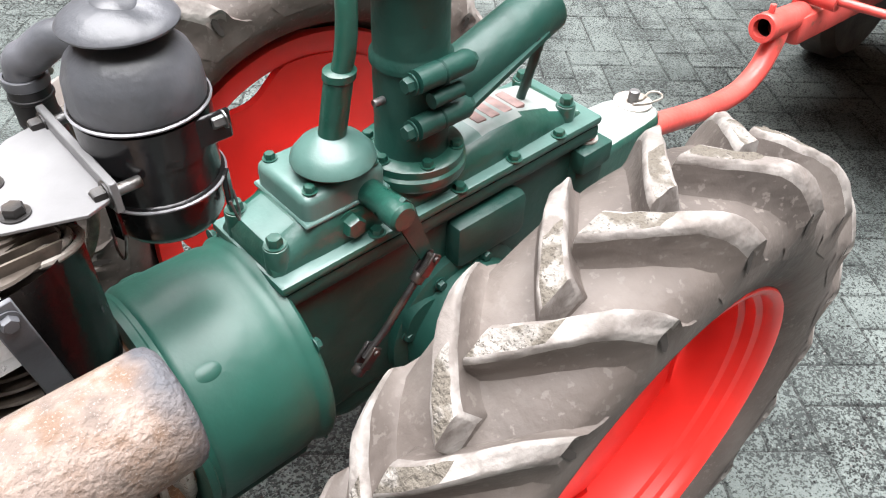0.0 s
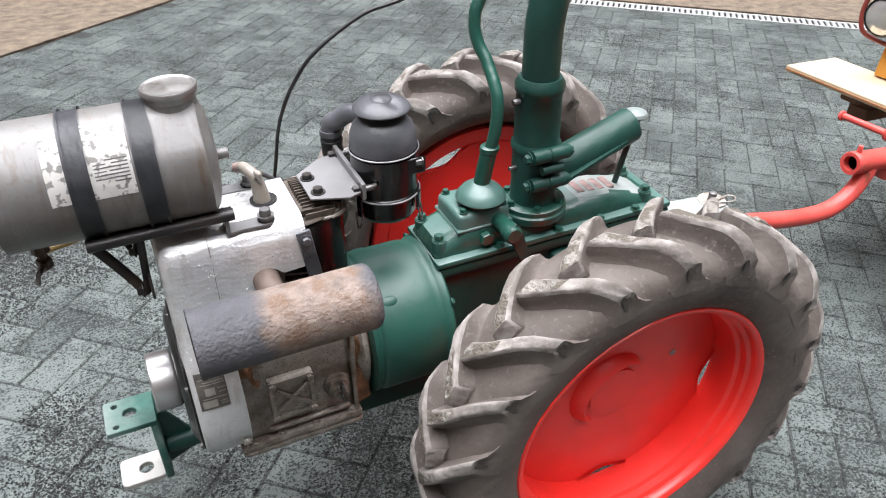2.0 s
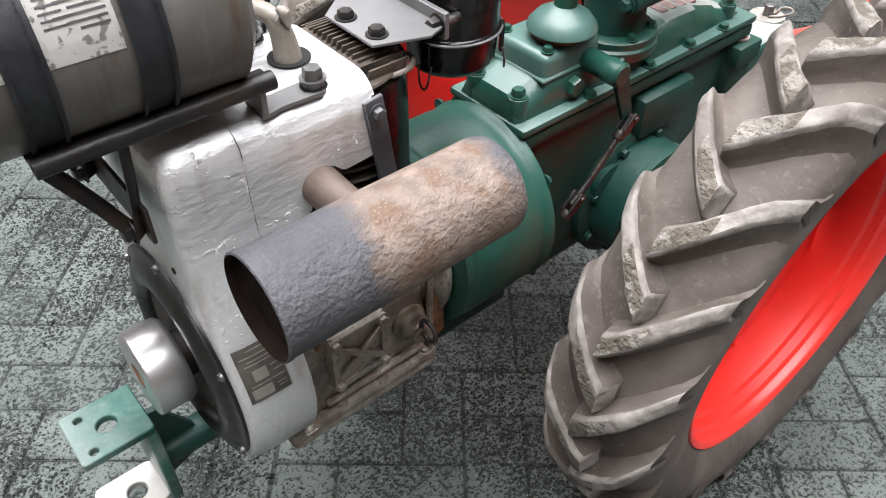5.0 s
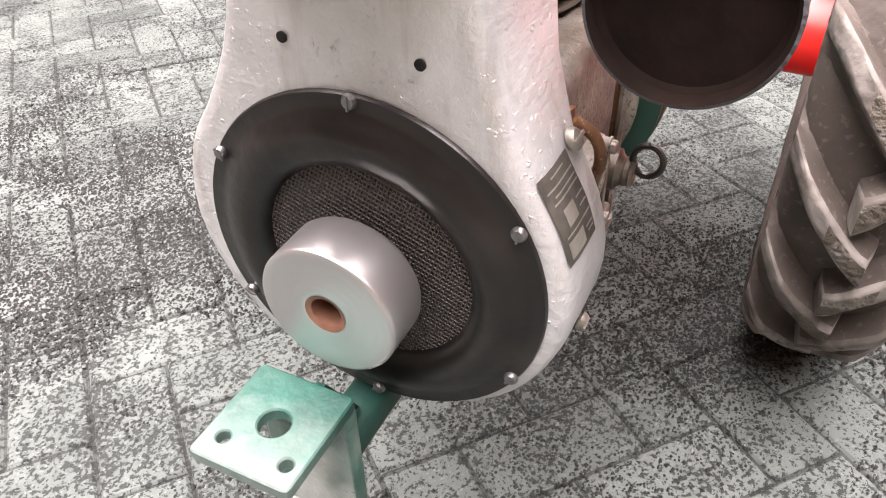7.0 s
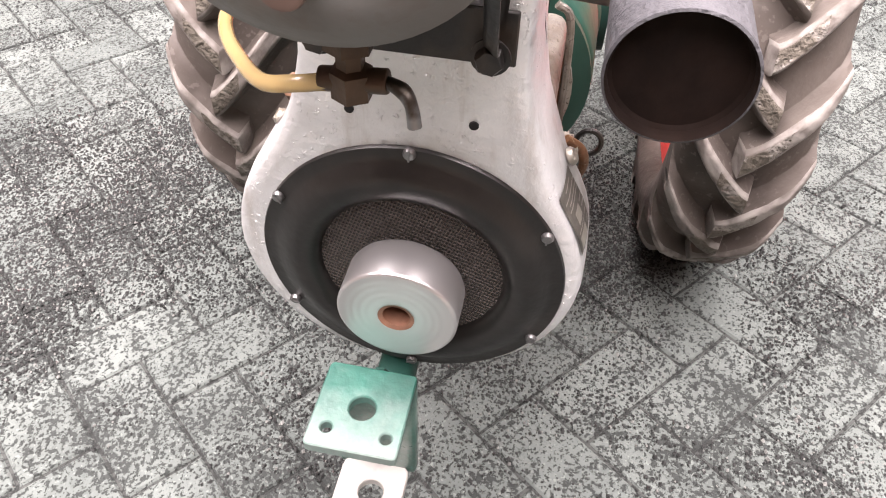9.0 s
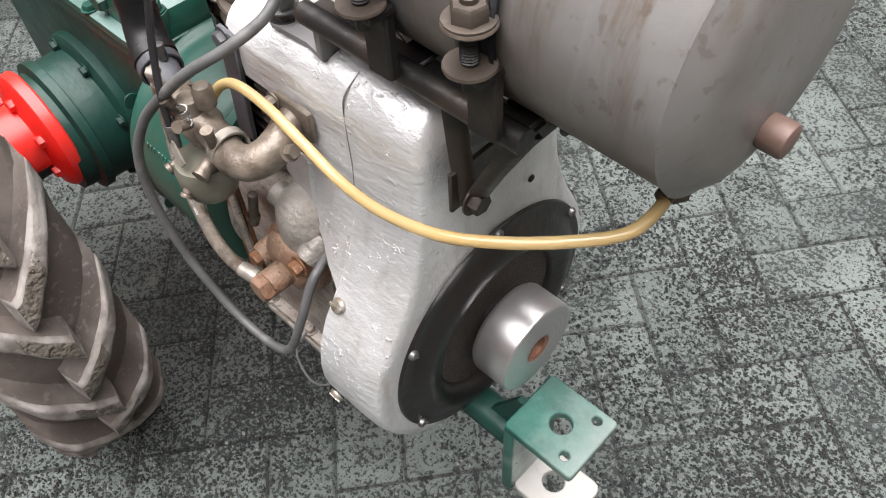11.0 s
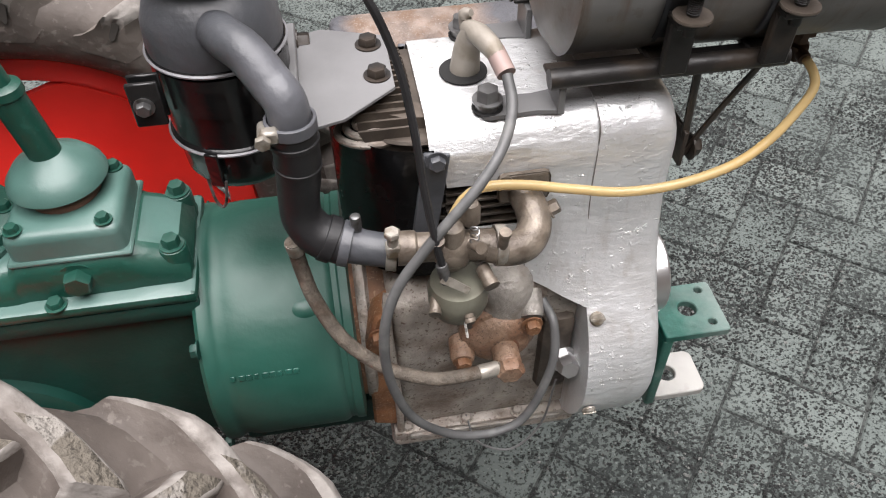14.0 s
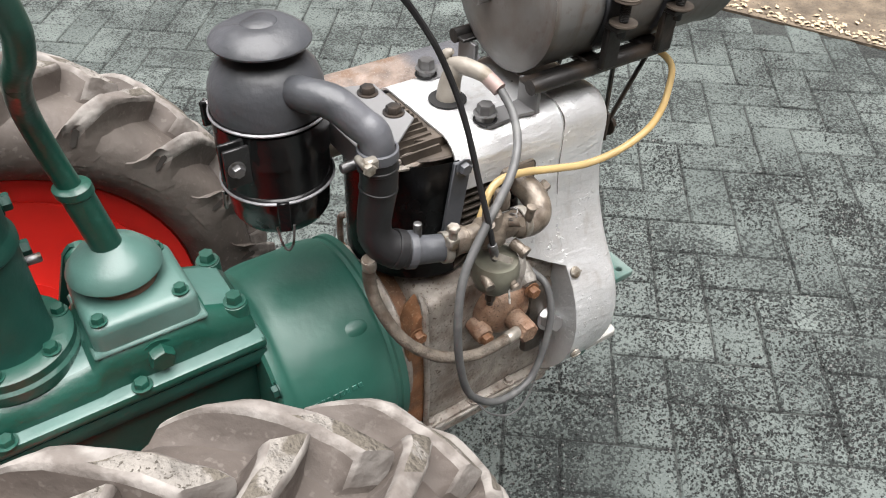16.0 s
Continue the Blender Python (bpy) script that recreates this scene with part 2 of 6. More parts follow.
PALE_CAST = mat("grey_cast_alloy", (0.31, 0.29, 0.262), 0.48, 0.25, 0.3, 50, 0.7, 200, dirt=(0.13, 0.095, 0.066), dscale=38, damt=0.36, dsoft=0.22, bdist=0.003)
SEAM = mat("sheet_joint", (0.12, 0.11, 0.10), 0.7, 0, 0.3, 40, 0)
COPPER = mat("rusty_bore", (0.23, 0.115, 0.075), 0.5, 0.4, 0.3, 60, 0.2, 200)
SOOT_SHADE = mat("sooty_rusty_baffle", (0.0100, 0.0056, 0.0042), 0.9, 0, 0.4, 30, 0.3, 120)
SOOT_SHADE.node_tree.nodes["Principled BSDF"].inputs["Specular IOR Level"].default_value = 0.15
WOOD = mat("pale_planed_wood", (0.52, 0.42, 0.28), 0.55, 0, 0.15, 6, 0.2, 60)
WOOD_BROWN = mat("varnished_brown_wood", (0.36, 0.17, 0.075), 0.45, 0, 0.2, 5, 0.25, 60, dirt=(0.26, 0.11, 0.045), dscale=6, damt=0.4, dsoft=0.4)
WOOD_YELLOW = mat("yellow_stained_wood", (0.55, 0.25, 0.035), 0.45, 0, 0.15, 8, 0.2, 60)
GLASS_LAMP = mat("lamp_glass", (0.6, 0.6, 0.58), 0.12, 0.6, 0.1, 20, 0.2, 30)
STEEL_GREY = mat("grey_primed_steel", (0.17, 0.17, 0.172), 0.42, 0.2, 0.15, 10, 0.25, 60, dirt=(0.1, 0.1, 0.1), dscale=8, damt=0.25, dsoft=0.3)
GALV = mat("bare_pale_steel", (0.36, 0.355, 0.335), 0.5, 0.3, 0.12, 12, 0.3, 90, dirt=(0.3, 0.29, 0.27), dscale=30, damt=0.1)
RUBBER = mat("weathered_tyre_rubber", (0.078, 0.064, 0.055), 0.7, 0, 0.35, 7, 0.7, 60, dirt=(0.168, 0.147, 0.131), dscale=9, damt=0.38, dsoft=0.35, bdist=0.003, dfine=(0.115, 0.099, 0.087))
RUBBER_EDGE = mat("scuffed_lug_edge", (0.245, 0.228, 0.21), 0.8, 0, 0.25, 24, 0.8, 90, dirt=(0.13, 0.114, 0.102), dscale=34, damt=0.75, dsoft=0.2, bdist=0.003)
MUD = mat("muddy_lug_face", (0.21, 0.195, 0.175), 0.9, 0, 0.3, 40, 1.0, 150, dirt=(0.105, 0.092, 0.074), dscale=26, damt=0.62, dsoft=0.05, bdist=0.007, dfine=(0.06, 0.052, 0.043))


def hose_mat(name, col):
    m = mat(name, col, 0.16, 0, 0.12, 12, 0, dirt=(0.58, 0.34, 0.06), dscale=10, damt=0.4, dsoft=0.3)
    m.node_tree.nodes["Principled BSDF"].inputs["Transmission Weight"].default_value = 0.45
    return m


YELLOW = hose_mat("amber_fuel_hose", (0.64, 0.48, 0.23))


def muffler_mat():
    """Burnt steel: dark grey ends, a rusty blotched middle with an uneven border."""
    m = mat("burnt_rusty_steel", (0.175, 0.135, 0.112), 0.75, 0.0, 0.4, 40, 0.9, 190, dirt=(0.135, 0.086, 0.058), dscale=36, damt=0.45, dsoft=0.15, bdist=0.0034, dfine=(0.215, 0.182, 0.16))
    n, l = m.node_tree.nodes, m.node_tree.links
    b = n["Principled BSDF"]
    old = b.inputs["Base Color"].links[0].from_socket
    tc = n.new("ShaderNodeTexCoord")
    sep = n.new("ShaderNodeSeparateXYZ")
    l.new(tc.outputs["Object"], sep.inputs[0])
    nz = n.new("ShaderNodeTexNoise")
    nz.inputs["Scale"].default_value, nz.inputs["Detail"].default_value = 28, 6
    l.new(tc.outputs["Object"], nz.inputs["Vector"])
    ad = n.new("ShaderNodeMath")
    ad.operation = "MULTIPLY_ADD"
    ad.inputs[1].default_value = 0.05
    l.new(nz.outputs[0], ad.inputs[0])
    l.new(sep.outputs[0], ad.inputs[2])
    cr = n.new("ShaderNodeValToRGB")
    mr = n.new("ShaderNodeMapRange")
    mr.inputs[1].default_value, mr.inputs[2].default_value = 0.41, 0.69
    l.new(ad.outputs[0], mr.inputs[0])
    l.new(mr.outputs[0], cr.inputs[0])
    e = cr.color_ramp.elements
    e[0].position, e[0].color = 0.08, (1, 1, 1, 1)
    e[1].position, e[1].color = 0.16, (0, 0, 0, 1)
    for p, v in ((0.62, 0.0), (0.70, 1.0)):
        k = e.new(p)
        k.color = (v, v, v, 1)
    x = n.new("ShaderNodeMix")
    x.data_type = "RGBA"
    l.new(cr.outputs[0], x.inputs[0])
    l.new(old, x.inputs[6])
    g = n.new("ShaderNodeMix")
    g.data_type = "RGBA"
    l.new(nz.outputs[0], g.inputs[0])
    g.inputs[6].default_value, g.inputs[7].default_value = (0.042, 0.043, 0.049, 1), (0.105, 0.105, 0.115, 1)
    l.new(g.outputs[2], x.inputs[7])
    l.new(x.outputs[2], b.inputs["Base Color"])
    return m


BURNT = muffler_mat()


def screen_mat():
    """Woven wire screen: dark gaps between dull crossing wires."""
    m = bpy.data.materials.new("wire_screen")
    m.use_nodes = True
    n, l = m.node_tree.nodes, m.node_tree.links
    b = n["Principled BSDF"]
    tc = n.new("ShaderNodeTexCoord")
    mp = n.new("ShaderNodeMapping")
    mp.inputs["Rotation"].default_value = (radians(20), 0, 0)
    l.new(tc.outputs["Object"], mp.inputs[0])
    outs = []
    for ax in ("Y", "Z"):
        w = n.new("ShaderNodeTexWave")
        w.bands_direction = ax
        w.inputs["Scale"].default_value = 110 if ax == "Y" else 80
        l.new(mp.outputs[0], w.inputs["Vector"])
        outs.append(w.outputs[1])
    mx = n.new("ShaderNodeMath")
    mx.operation = "MAXIMUM"
    l.new(outs[0], mx.inputs[0])
    l.new(outs[1], mx.inputs[1])
    cr = n.new("ShaderNodeValToRGB")
    cr.color_ramp.elements[0].position, cr.color_ramp.elements[0].color = 0.55, (0.004, 0.0035, 0.0035, 1)
    cr.color_ramp.elements[1].position, cr.color_ramp.elements[1].color = 0.95, (0.078, 0.062, 0.052, 1)
    l.new(mx.outputs[0], cr.inputs[0])
    l.new(cr.outputs[0], b.inputs["Base Color"])
    b.inputs["Roughness"].default_value = 0.6
    bp = n.new("ShaderNodeBump")
    bp.inputs["Distance"].default_value = 0.002
    l.new(mx.outputs[0], bp.inputs["Height"])
    l.new(bp.outputs[0], b.inputs["Normal"])
    return m


SCREEN = screen_mat()


def ground_mat(name, lo, hi, speck, amt):
    """Concrete pavers strewn with dark grit: tone by piece, stains, coarse and fine specks."""
    m = bpy.data.materials.new(name)
    m.use_nodes = True
    n, l = m.node_tree.nodes, m.node_tree.links
    b = n["Principled BSDF"]
    geo = n.new("ShaderNodeNewGeometry")
    info = n.new("ShaderNodeObjectInfo")

    def noise(sc, det, ro=0.6):
        t = n.new("ShaderNodeTexNoise")
        t.inputs["Scale"].default_value, t.inputs["Detail"].default_value, t.inputs["Roughness"].default_value = sc, det, ro
        l.new(geo.outputs["Position"], t.inputs["Vector"])
        return t.outputs[0]

    def rng(src, a, c, lo_=0.0, hi_=1.0):
        r = n.new("ShaderNodeMapRange")
        for k, v in zip((1, 2, 3, 4), (a, c, lo_, hi_)):
            r.inputs[k].default_value = v
        l.new(src, r.inputs[0])
        return r.outputs[0]

    def op(kind, a, c):
        x = n.new("ShaderNodeMath")
        x.operation = kind
        for k, v in ((0, a), (1, c)):
            if isinstance(v, bpy.types.NodeSocket):
                l.new(v, x.inputs[k])
            else:
                x.inputs[k].default_value = v
        return x.outputs[0]

    def mix(f, a, c):
        x = n.new("ShaderNodeMix")
        x.data_type = "RGBA"
        l.new(f, x.inputs[0])
        for k, v in ((6, a), (7, c)):
            if isinstance(v, bpy.types.NodeSocket):
                l.new(v, x.inputs[k])
            else:
                x.inputs[k].default_value = (*v, 1)
        return x.outputs[2]

    piece = op("FRACT", op("ADD", info.outputs["Random"], geo.outputs["Random Per Island"]), 0.0)
    tone = op("ADD", op("MULTIPLY", piece, 0.45), op("MULTIPLY", noise(5, 6), 0.75))
    col = mix(rng(tone, 0.25, 0.95), lo, hi)
    col = mix(rng(noise(2.0, 6, 0.65), 0.54, 0.72, 0.0, 0.8), col, [c * 0.62 for c in lo])
    # grit lies thick in drifts and thin between them, in crumbs of a few millimetres
    drift = op("ADD", op("MULTIPLY", noise(4.2, 5, 0.65), 0.55), op("MULTIPLY", noise(22, 6, 0.75), 0.45))
    col = mix(rng(drift, 0.46, 0.60, 0.0, 0.45), col, [c * 2.6 for c in speck])
    patch = rng(drift, 0.42, 0.58, 0.64 - 0.07 * amt, 0.485 - 0.05 * amt)
    grit = n.new("ShaderNodeMapRange")
    l.new(op("SUBTRACT", noise(140, 3, 0.62), patch), grit.inputs[0])
    grit.inputs[2].default_value = 0.04
    col = mix(op("MULTIPLY", grit.outputs[0], 0.86), col, speck)
    col = mix(rng(noise(230, 2, 0.5), 0.60, 0.62, 0.0, 0.9), col, speck)
    pale = rng(noise(190, 2, 0.5), 0.64, 0.67, 0.0, 0.6)
    col = mix(pale, col, [c * 1.2 for c in hi])
    l.new(col, b.inputs["Base Color"])
    b.inputs["Roughness"].default_value = 0.85
    b.inputs["Specular IOR Level"].default_value = 0.3
    bp = n.new("ShaderNodeBump")
    bp.inputs["Strength"].default_value, bp.inputs["Distance"].default_value = 0.7, 0.004
    l.new(op("ADD", grit.outputs[0], op("MULTIPLY", noise(240, 4), 0.8)), bp.inputs["Height"])
    l.new(bp.outputs[0], b.inputs["Normal"])
    return m


PAVER = ground_mat("paver_concrete", (0.070, 0.083, 0.078), (0.128, 0.147, 0.138), (0.0175, 0.0205, 0.0196), 0.6)
BED = ground_mat("joint_grit", (0.026, 0.029, 0.0275), (0.055, 0.061, 0.057), (0.013, 0.0145, 0.014), 0.9)
GRIT_PALE = mat("pale_grit", (0.13, 0.135, 0.128), 0.8, 0, 0.4, 60, 0)
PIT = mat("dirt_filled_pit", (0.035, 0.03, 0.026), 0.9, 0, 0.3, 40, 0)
GRIT = mat("dark_basalt_grit", (0.016, 0.0175, 0.017), 0.8, 0, 0.4, 60, 0)
SAND = mat("brown_sand", (0.118, 0.092, 0.065), 0.9, 0, 0.4, 14, 0.9, 60, dirt=(0.175, 0.138, 0.096), dscale=16, damt=0.35, dsoft=0.2, bdist=0.01, dfine=(0.05, 0.042, 0.034))
LITTER = mat("pale_leaf_litter", (0.42, 0.33, 0.22), 0.8, 0, 0.4, 40, 0)
GRATE = mat("galvanised_grate", (0.50, 0.51, 0.50), 0.4, 0.6, 0.15, 20, 0.1, 100)
# near-black that stands for the shade inside openings
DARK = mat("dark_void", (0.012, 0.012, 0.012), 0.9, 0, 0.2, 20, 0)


# ---- mesh helpers ----
def AX(x, y, z):
    """Turns a shape built along z to run along x."""
    return Matrix.Translation((x, y, z)) @ Matrix.Rotation(radians(90), 4, "Y")


def AY(x, y, z):
    return Matrix.Translation((x, y, z)) @ Matrix.Rotation(radians(-90), 4, "X")


def T(x, y, z):
    return Matrix.Translation((x, y, z))


def along(a, b):
    """A frame at a whose z axis points to b."""
    d = Vector(b) - Vector(a)
    return Matrix.Translation(a) @ d.to_track_quat("Z", "Y").to_matrix().to_4x4()


def part(name, bm, material, parent=None, label="", m=None, sharp=38):
    me = bpy.data.meshes.new(name)
    bmesh.ops.recalc_face_normals(bm, faces=bm.faces)
    if m is not None:
        bm.transform(m)
    lim = radians(sharp)
    for f in bm.faces:
        f.smooth = True
    for e in bm.edges:
        if len(e.link_faces) == 2 and e.calc_face_angle(0) > lim:
            e.smooth = False
    bm.to_mesh(me)
    bm.free()
    for mm in material if isinstance(material, (list, tuple)) else [material]:
        me.materials.append(mm)
    ob = new(name, me)
    if parent:
        ob.parent = parent
    if label:
        tagged(ob, label)
    return ob


def again(ob, m, parent=None):
    """Another of the same piece on the same mesh."""
    o = new(ob.name.split(".")[0], ob.data)
    o.parent = parent or ob.parent
    o.matrix_basis = m
    if "label" in ob:
        o["label"] = ob["label"]
    return o


def thing(name, m, label, category, group="", kind=""):
    ob = new(name)
    ob.matrix_basis = m
    ob.empty_display_size = 0.1
    return tagged(ob, label, category, group, kind)


def lathe(prof, m=None, seg=40, bm=None, idx=0):
    bm = bm or bmesh.new()
    rings = []
    for r, h in prof:
        if r < 1e-6:
            rings.append([bm.verts.new((0, 0, h))])
        else:
            rings.append([bm.verts.new((r * math.cos(2 * math.pi * k / seg), r * math.sin(2 * math.pi * k / seg), h)) for k in range(seg)])
    fs = []
    for a, b in zip(rings, rings[1:]):
        for k in range(seg):
            q = [a[k % len(a)], a[(k + 1) % len(a)], b[(k + 1) % len(b)], b[k % len(b)]]
            q = list(dict.fromkeys(q))
            if len(q) > 2:
                f = bm.faces.new(q)
                f.material_index = idx
                fs.append(f)
    if m is not None:
        bmesh.ops.transform(bm, matrix=m, verts=[v for r in rings for v in r])
    return bm


def can(r, h, bev=0.002, m=None, seg=32, bm=None, h0=0.0):
    """A closed cylinder with eased edges, from h0 to h0 + h."""
    b = min(bev, r * 0.6, h * 0.4)
    return lathe([(0, h0), (r - b, h0), (r - 0.3 * b, h0 + 0.3 * b), (r, h0 + b), (r, h0 + h - b), (r - 0.3 * b, h0 + h - 0.3 * b), (r - b, h0 + h), (0, h0 + h)], m, seg, bm)


def rbox(x0, x1, y0, y1, z0, z1, bev=0.003, seg=2, bm=None, m=None):
    t = bmesh.new()
    bmesh.ops.create_cube(t, size=1, matrix=T((x0 + x1) / 2, (y0 + y1) / 2, (z0 + z1) / 2) @ Matrix.Diagonal((x1 - x0, y1 - y0, z1 - z0, 1)))
    if bev:
        bmesh.ops.bevel(t, geom=list(t.edges), offset=bev, segments=seg, profile=0.5, affect="EDGES")
    if m is not None:
        t.transform(m)
    return join(bm, t)


def join(bm, t):
    if bm is None:
        return t
    me = bpy.data.meshes.new("tmp")
    t.to_mesh(me)
    t.free()
    bm.from_mesh(me)
    bpy.data.meshes.remove(me)
    return bm


def smooth_path(pts, n=8):
    p = [Vector(q) for q in pts]
    p = [p[0] * 2 - p[1]] + p + [p[-1] * 2 - p[-2]]
    out = []
    for i in range(1, len(p) - 2):
        for k in range(n):
            t = k / n
            out.append(0.5 * (2 * p[i] + (p[i + 1] - p[i - 1]) * t + (2 * p[i - 1] - 5 * p[i] + 4 * p[i + 1] - p[i + 2]) * t * t + (3 * p[i] - p[i - 1] - 3 * p[i + 1] + p[i + 2]) * t ** 3))
    out.append(p[-2])
    return out


def tube(pts, r, seg=14, n=8, bm=None, flat=1.0, hollow=0.0):
    """A pipe along a smooth line; r is one radius or one for each point."""
    bm = bm or bmesh.new()
    path = smooth_path(pts, n)
    rs = [r] * len(path) if not isinstance(r, (list, tuple)) else [float(np.interp(i / n, range(len(r)), r)) for i in range(len(path))]
    up = None
    rings = []
    for i, c in enumerate(path):
        d = (path[min(i + 1, len(path) - 1)] - path[max(i - 1, 0)]).normalized()
        if up is None:
            up = d.orthogonal().normalized()
        up = (up - d * up.dot(d)).normalized()
        side = d.cross(up)
        rings.append([bm.verts.new(c + (up * math.cos(a) + side * math.sin(a) * flat) * rs[i]) for a in (2 * math.pi * k / seg for k in range(seg))])
    for a, b in zip(rings, rings[1:]):
        for k in range(seg):
            bm.faces.new([a[k], a[(k + 1) % seg], b[(k + 1) % seg], b[k]])
    for ring in (rings[0], rings[-1]):
        if hollow:
            mid = sum((v.co for v in ring), Vector()) / seg
            inner = [bm.verts.new(mid + (v.co - mid) * hollow) for v in ring]
            for k in range(seg):
                bm.faces.new([ring[k], ring[(k + 1) % seg], inner[(k + 1) % seg], inner[k]])
        else:
            bm.faces.new(ring)
    return bm


def loft(rings, caps=True, bm=None, closed=True):
    bm = bm or bmesh.new()
    vs = [[bm.verts.new(p) for p in ring] for ring in rings]
    for a, b in zip(vs, vs[1:]):
        for k in range(len(a) if closed else len(a) - 1):
            bm.faces.new([a[k], a[(k + 1) % len(a)], b[(k + 1) % len(b)], b[k]])
    if caps:
        bm.faces.new(vs[0])
        bm.faces.new(vs[-1])
    return bm


def arc(cx, cy, r, a0, a1, n=6):
    return [(cx + r * math.cos(radians(a0 + (a1 - a0) * k / n)), cy + r * math.sin(radians(a0 + (a1 - a0) * k / n))) for k in range(n + 1)]


def rrect(x0, x1, y0, y1, r, n=4):
    return arc(x1 - r, y1 - r, r, 0, 90, n) + arc(x0 + r, y1 - r, r, 90, 180, n) + arc(x0 + r, y0 + r, r, 180, 270, n) + arc(x1 - r, y0 + r, r, 270, 360, n)


def slab(outline, th, holes=(), m=None, bev=0.0, bm=None):
    """A plate of that outline (x, y), from z = 0 to th, with round holes (x, y, r) right through it."""
    t = bmesh.new()
    loops = [outline] + [arc(x, y, r, 0, 360 * 15 / 16, 15) for x, y, r in holes]
    for lp in loops:
        vs = [t.verts.new((x, y, 0)) for x, y in lp]
        for a, b in zip(vs, vs[1:] + vs[:1]):
            t.edges.new((a, b))
    bmesh.ops.triangle_fill(t, use_beauty=True, edges=list(t.edges))
    ex = bmesh.ops.extrude_face_region(t, geom=list(t.faces))
    bmesh.ops.translate(t, vec=(0, 0, th), verts=[v for v in ex["geom"] if isinstance(v, bmesh.types.BMVert)])
    bmesh.ops.recalc_face_normals(t, faces=t.faces)
    if bev:
        es = [e for e in t.edges if len(e.link_faces) == 2 and e.calc_face_angle(0) > 1.0 and abs(e.verts[0].co.z - e.verts[1].co.z) < 1e-6]
        bmesh.ops.bevel(t, geom=es, offset=bev, segments=1, profile=0.5, affect="EDGES")
    if m is not None:
        t.transform(m)
    return join(bm, t)


def hexhead(r=0.008, h=0.006, washer=True, shank=0.0, bm=None, m=None):
    """A hexagon bolt head on its washer, standing along z."""
    t = bmesh.new()
    if washer:
        lathe([(0, 0), (r * 1.35, 0), (r * 1.35, 0.0015), (0, 0.0015)], None, 20, t)
    z = 0.0015 if washer else 0
    prof = [(r, z), (r, z + h * 0.8), (r * 0.86, z + h), (0, z + h)]
    lathe(prof, Matrix.Rotation(radians(17), 4, "Z"), 6, t)
    if m is not None:
        t.transform(m)
    return join(bm, t)


def screwhead(r=0.006, h=0.004, m=None):
    t = lathe([(r, 0), (r, h * 0.4), (r * 0.75, h * 0.85), (0, h)], None, 16)
    rbox(-r * 0.95, r * 0.95, -r * 0.14, r * 0.14, h * 0.75, h * 1.08, 0, bm=t)
    if m is not None:
        t.transform(m)
    return t


BOLT_MESH = {}


def bolt(parent, m, r=0.008, h=0.006, material=None, name="bolt", label=""):
    key = (round(r, 4), round(h, 4), (material or BOLT).name)
    if key not in BOLT_MESH:
        ob = part(name, hexhead(r, h), material or BOLT, parent, label)
        BOLT_MESH[key] = ob
        ob.matrix_basis = m
        return ob
    o = new(name, BOLT_MESH[key].data)
    o.parent, o.matrix_basis = parent, m
    if label:
        tagged(o, label)
    return o


# ---- the tractor: its own frame has x ahead along the crankshaft and its origin on the axle; the nose hangs 3 degrees and it leans 2 degrees on its softer tyre ----
AXLE = 0.370
tractor = thing("two_wheel_tractor", T(0, 0, AXLE) @ pose(0, 0, 0, -2.2) @ pose(0, 0, 0, 0, 3), "green and red two-wheeled tractor with bare rusty engine parts", "tractor")

# wheels
WY, WYB, RT = 0.324, 0.310, 0.382


def crown(u):
    """Carcass radius at u metres from the tyre's middle."""
    return float(np.interp(abs(u), [0, 0.035, 0.055, 0.068, 0.076, 0.078], [0.350, 0.348, 0.342, 0.333, 0.318, 0.300]))


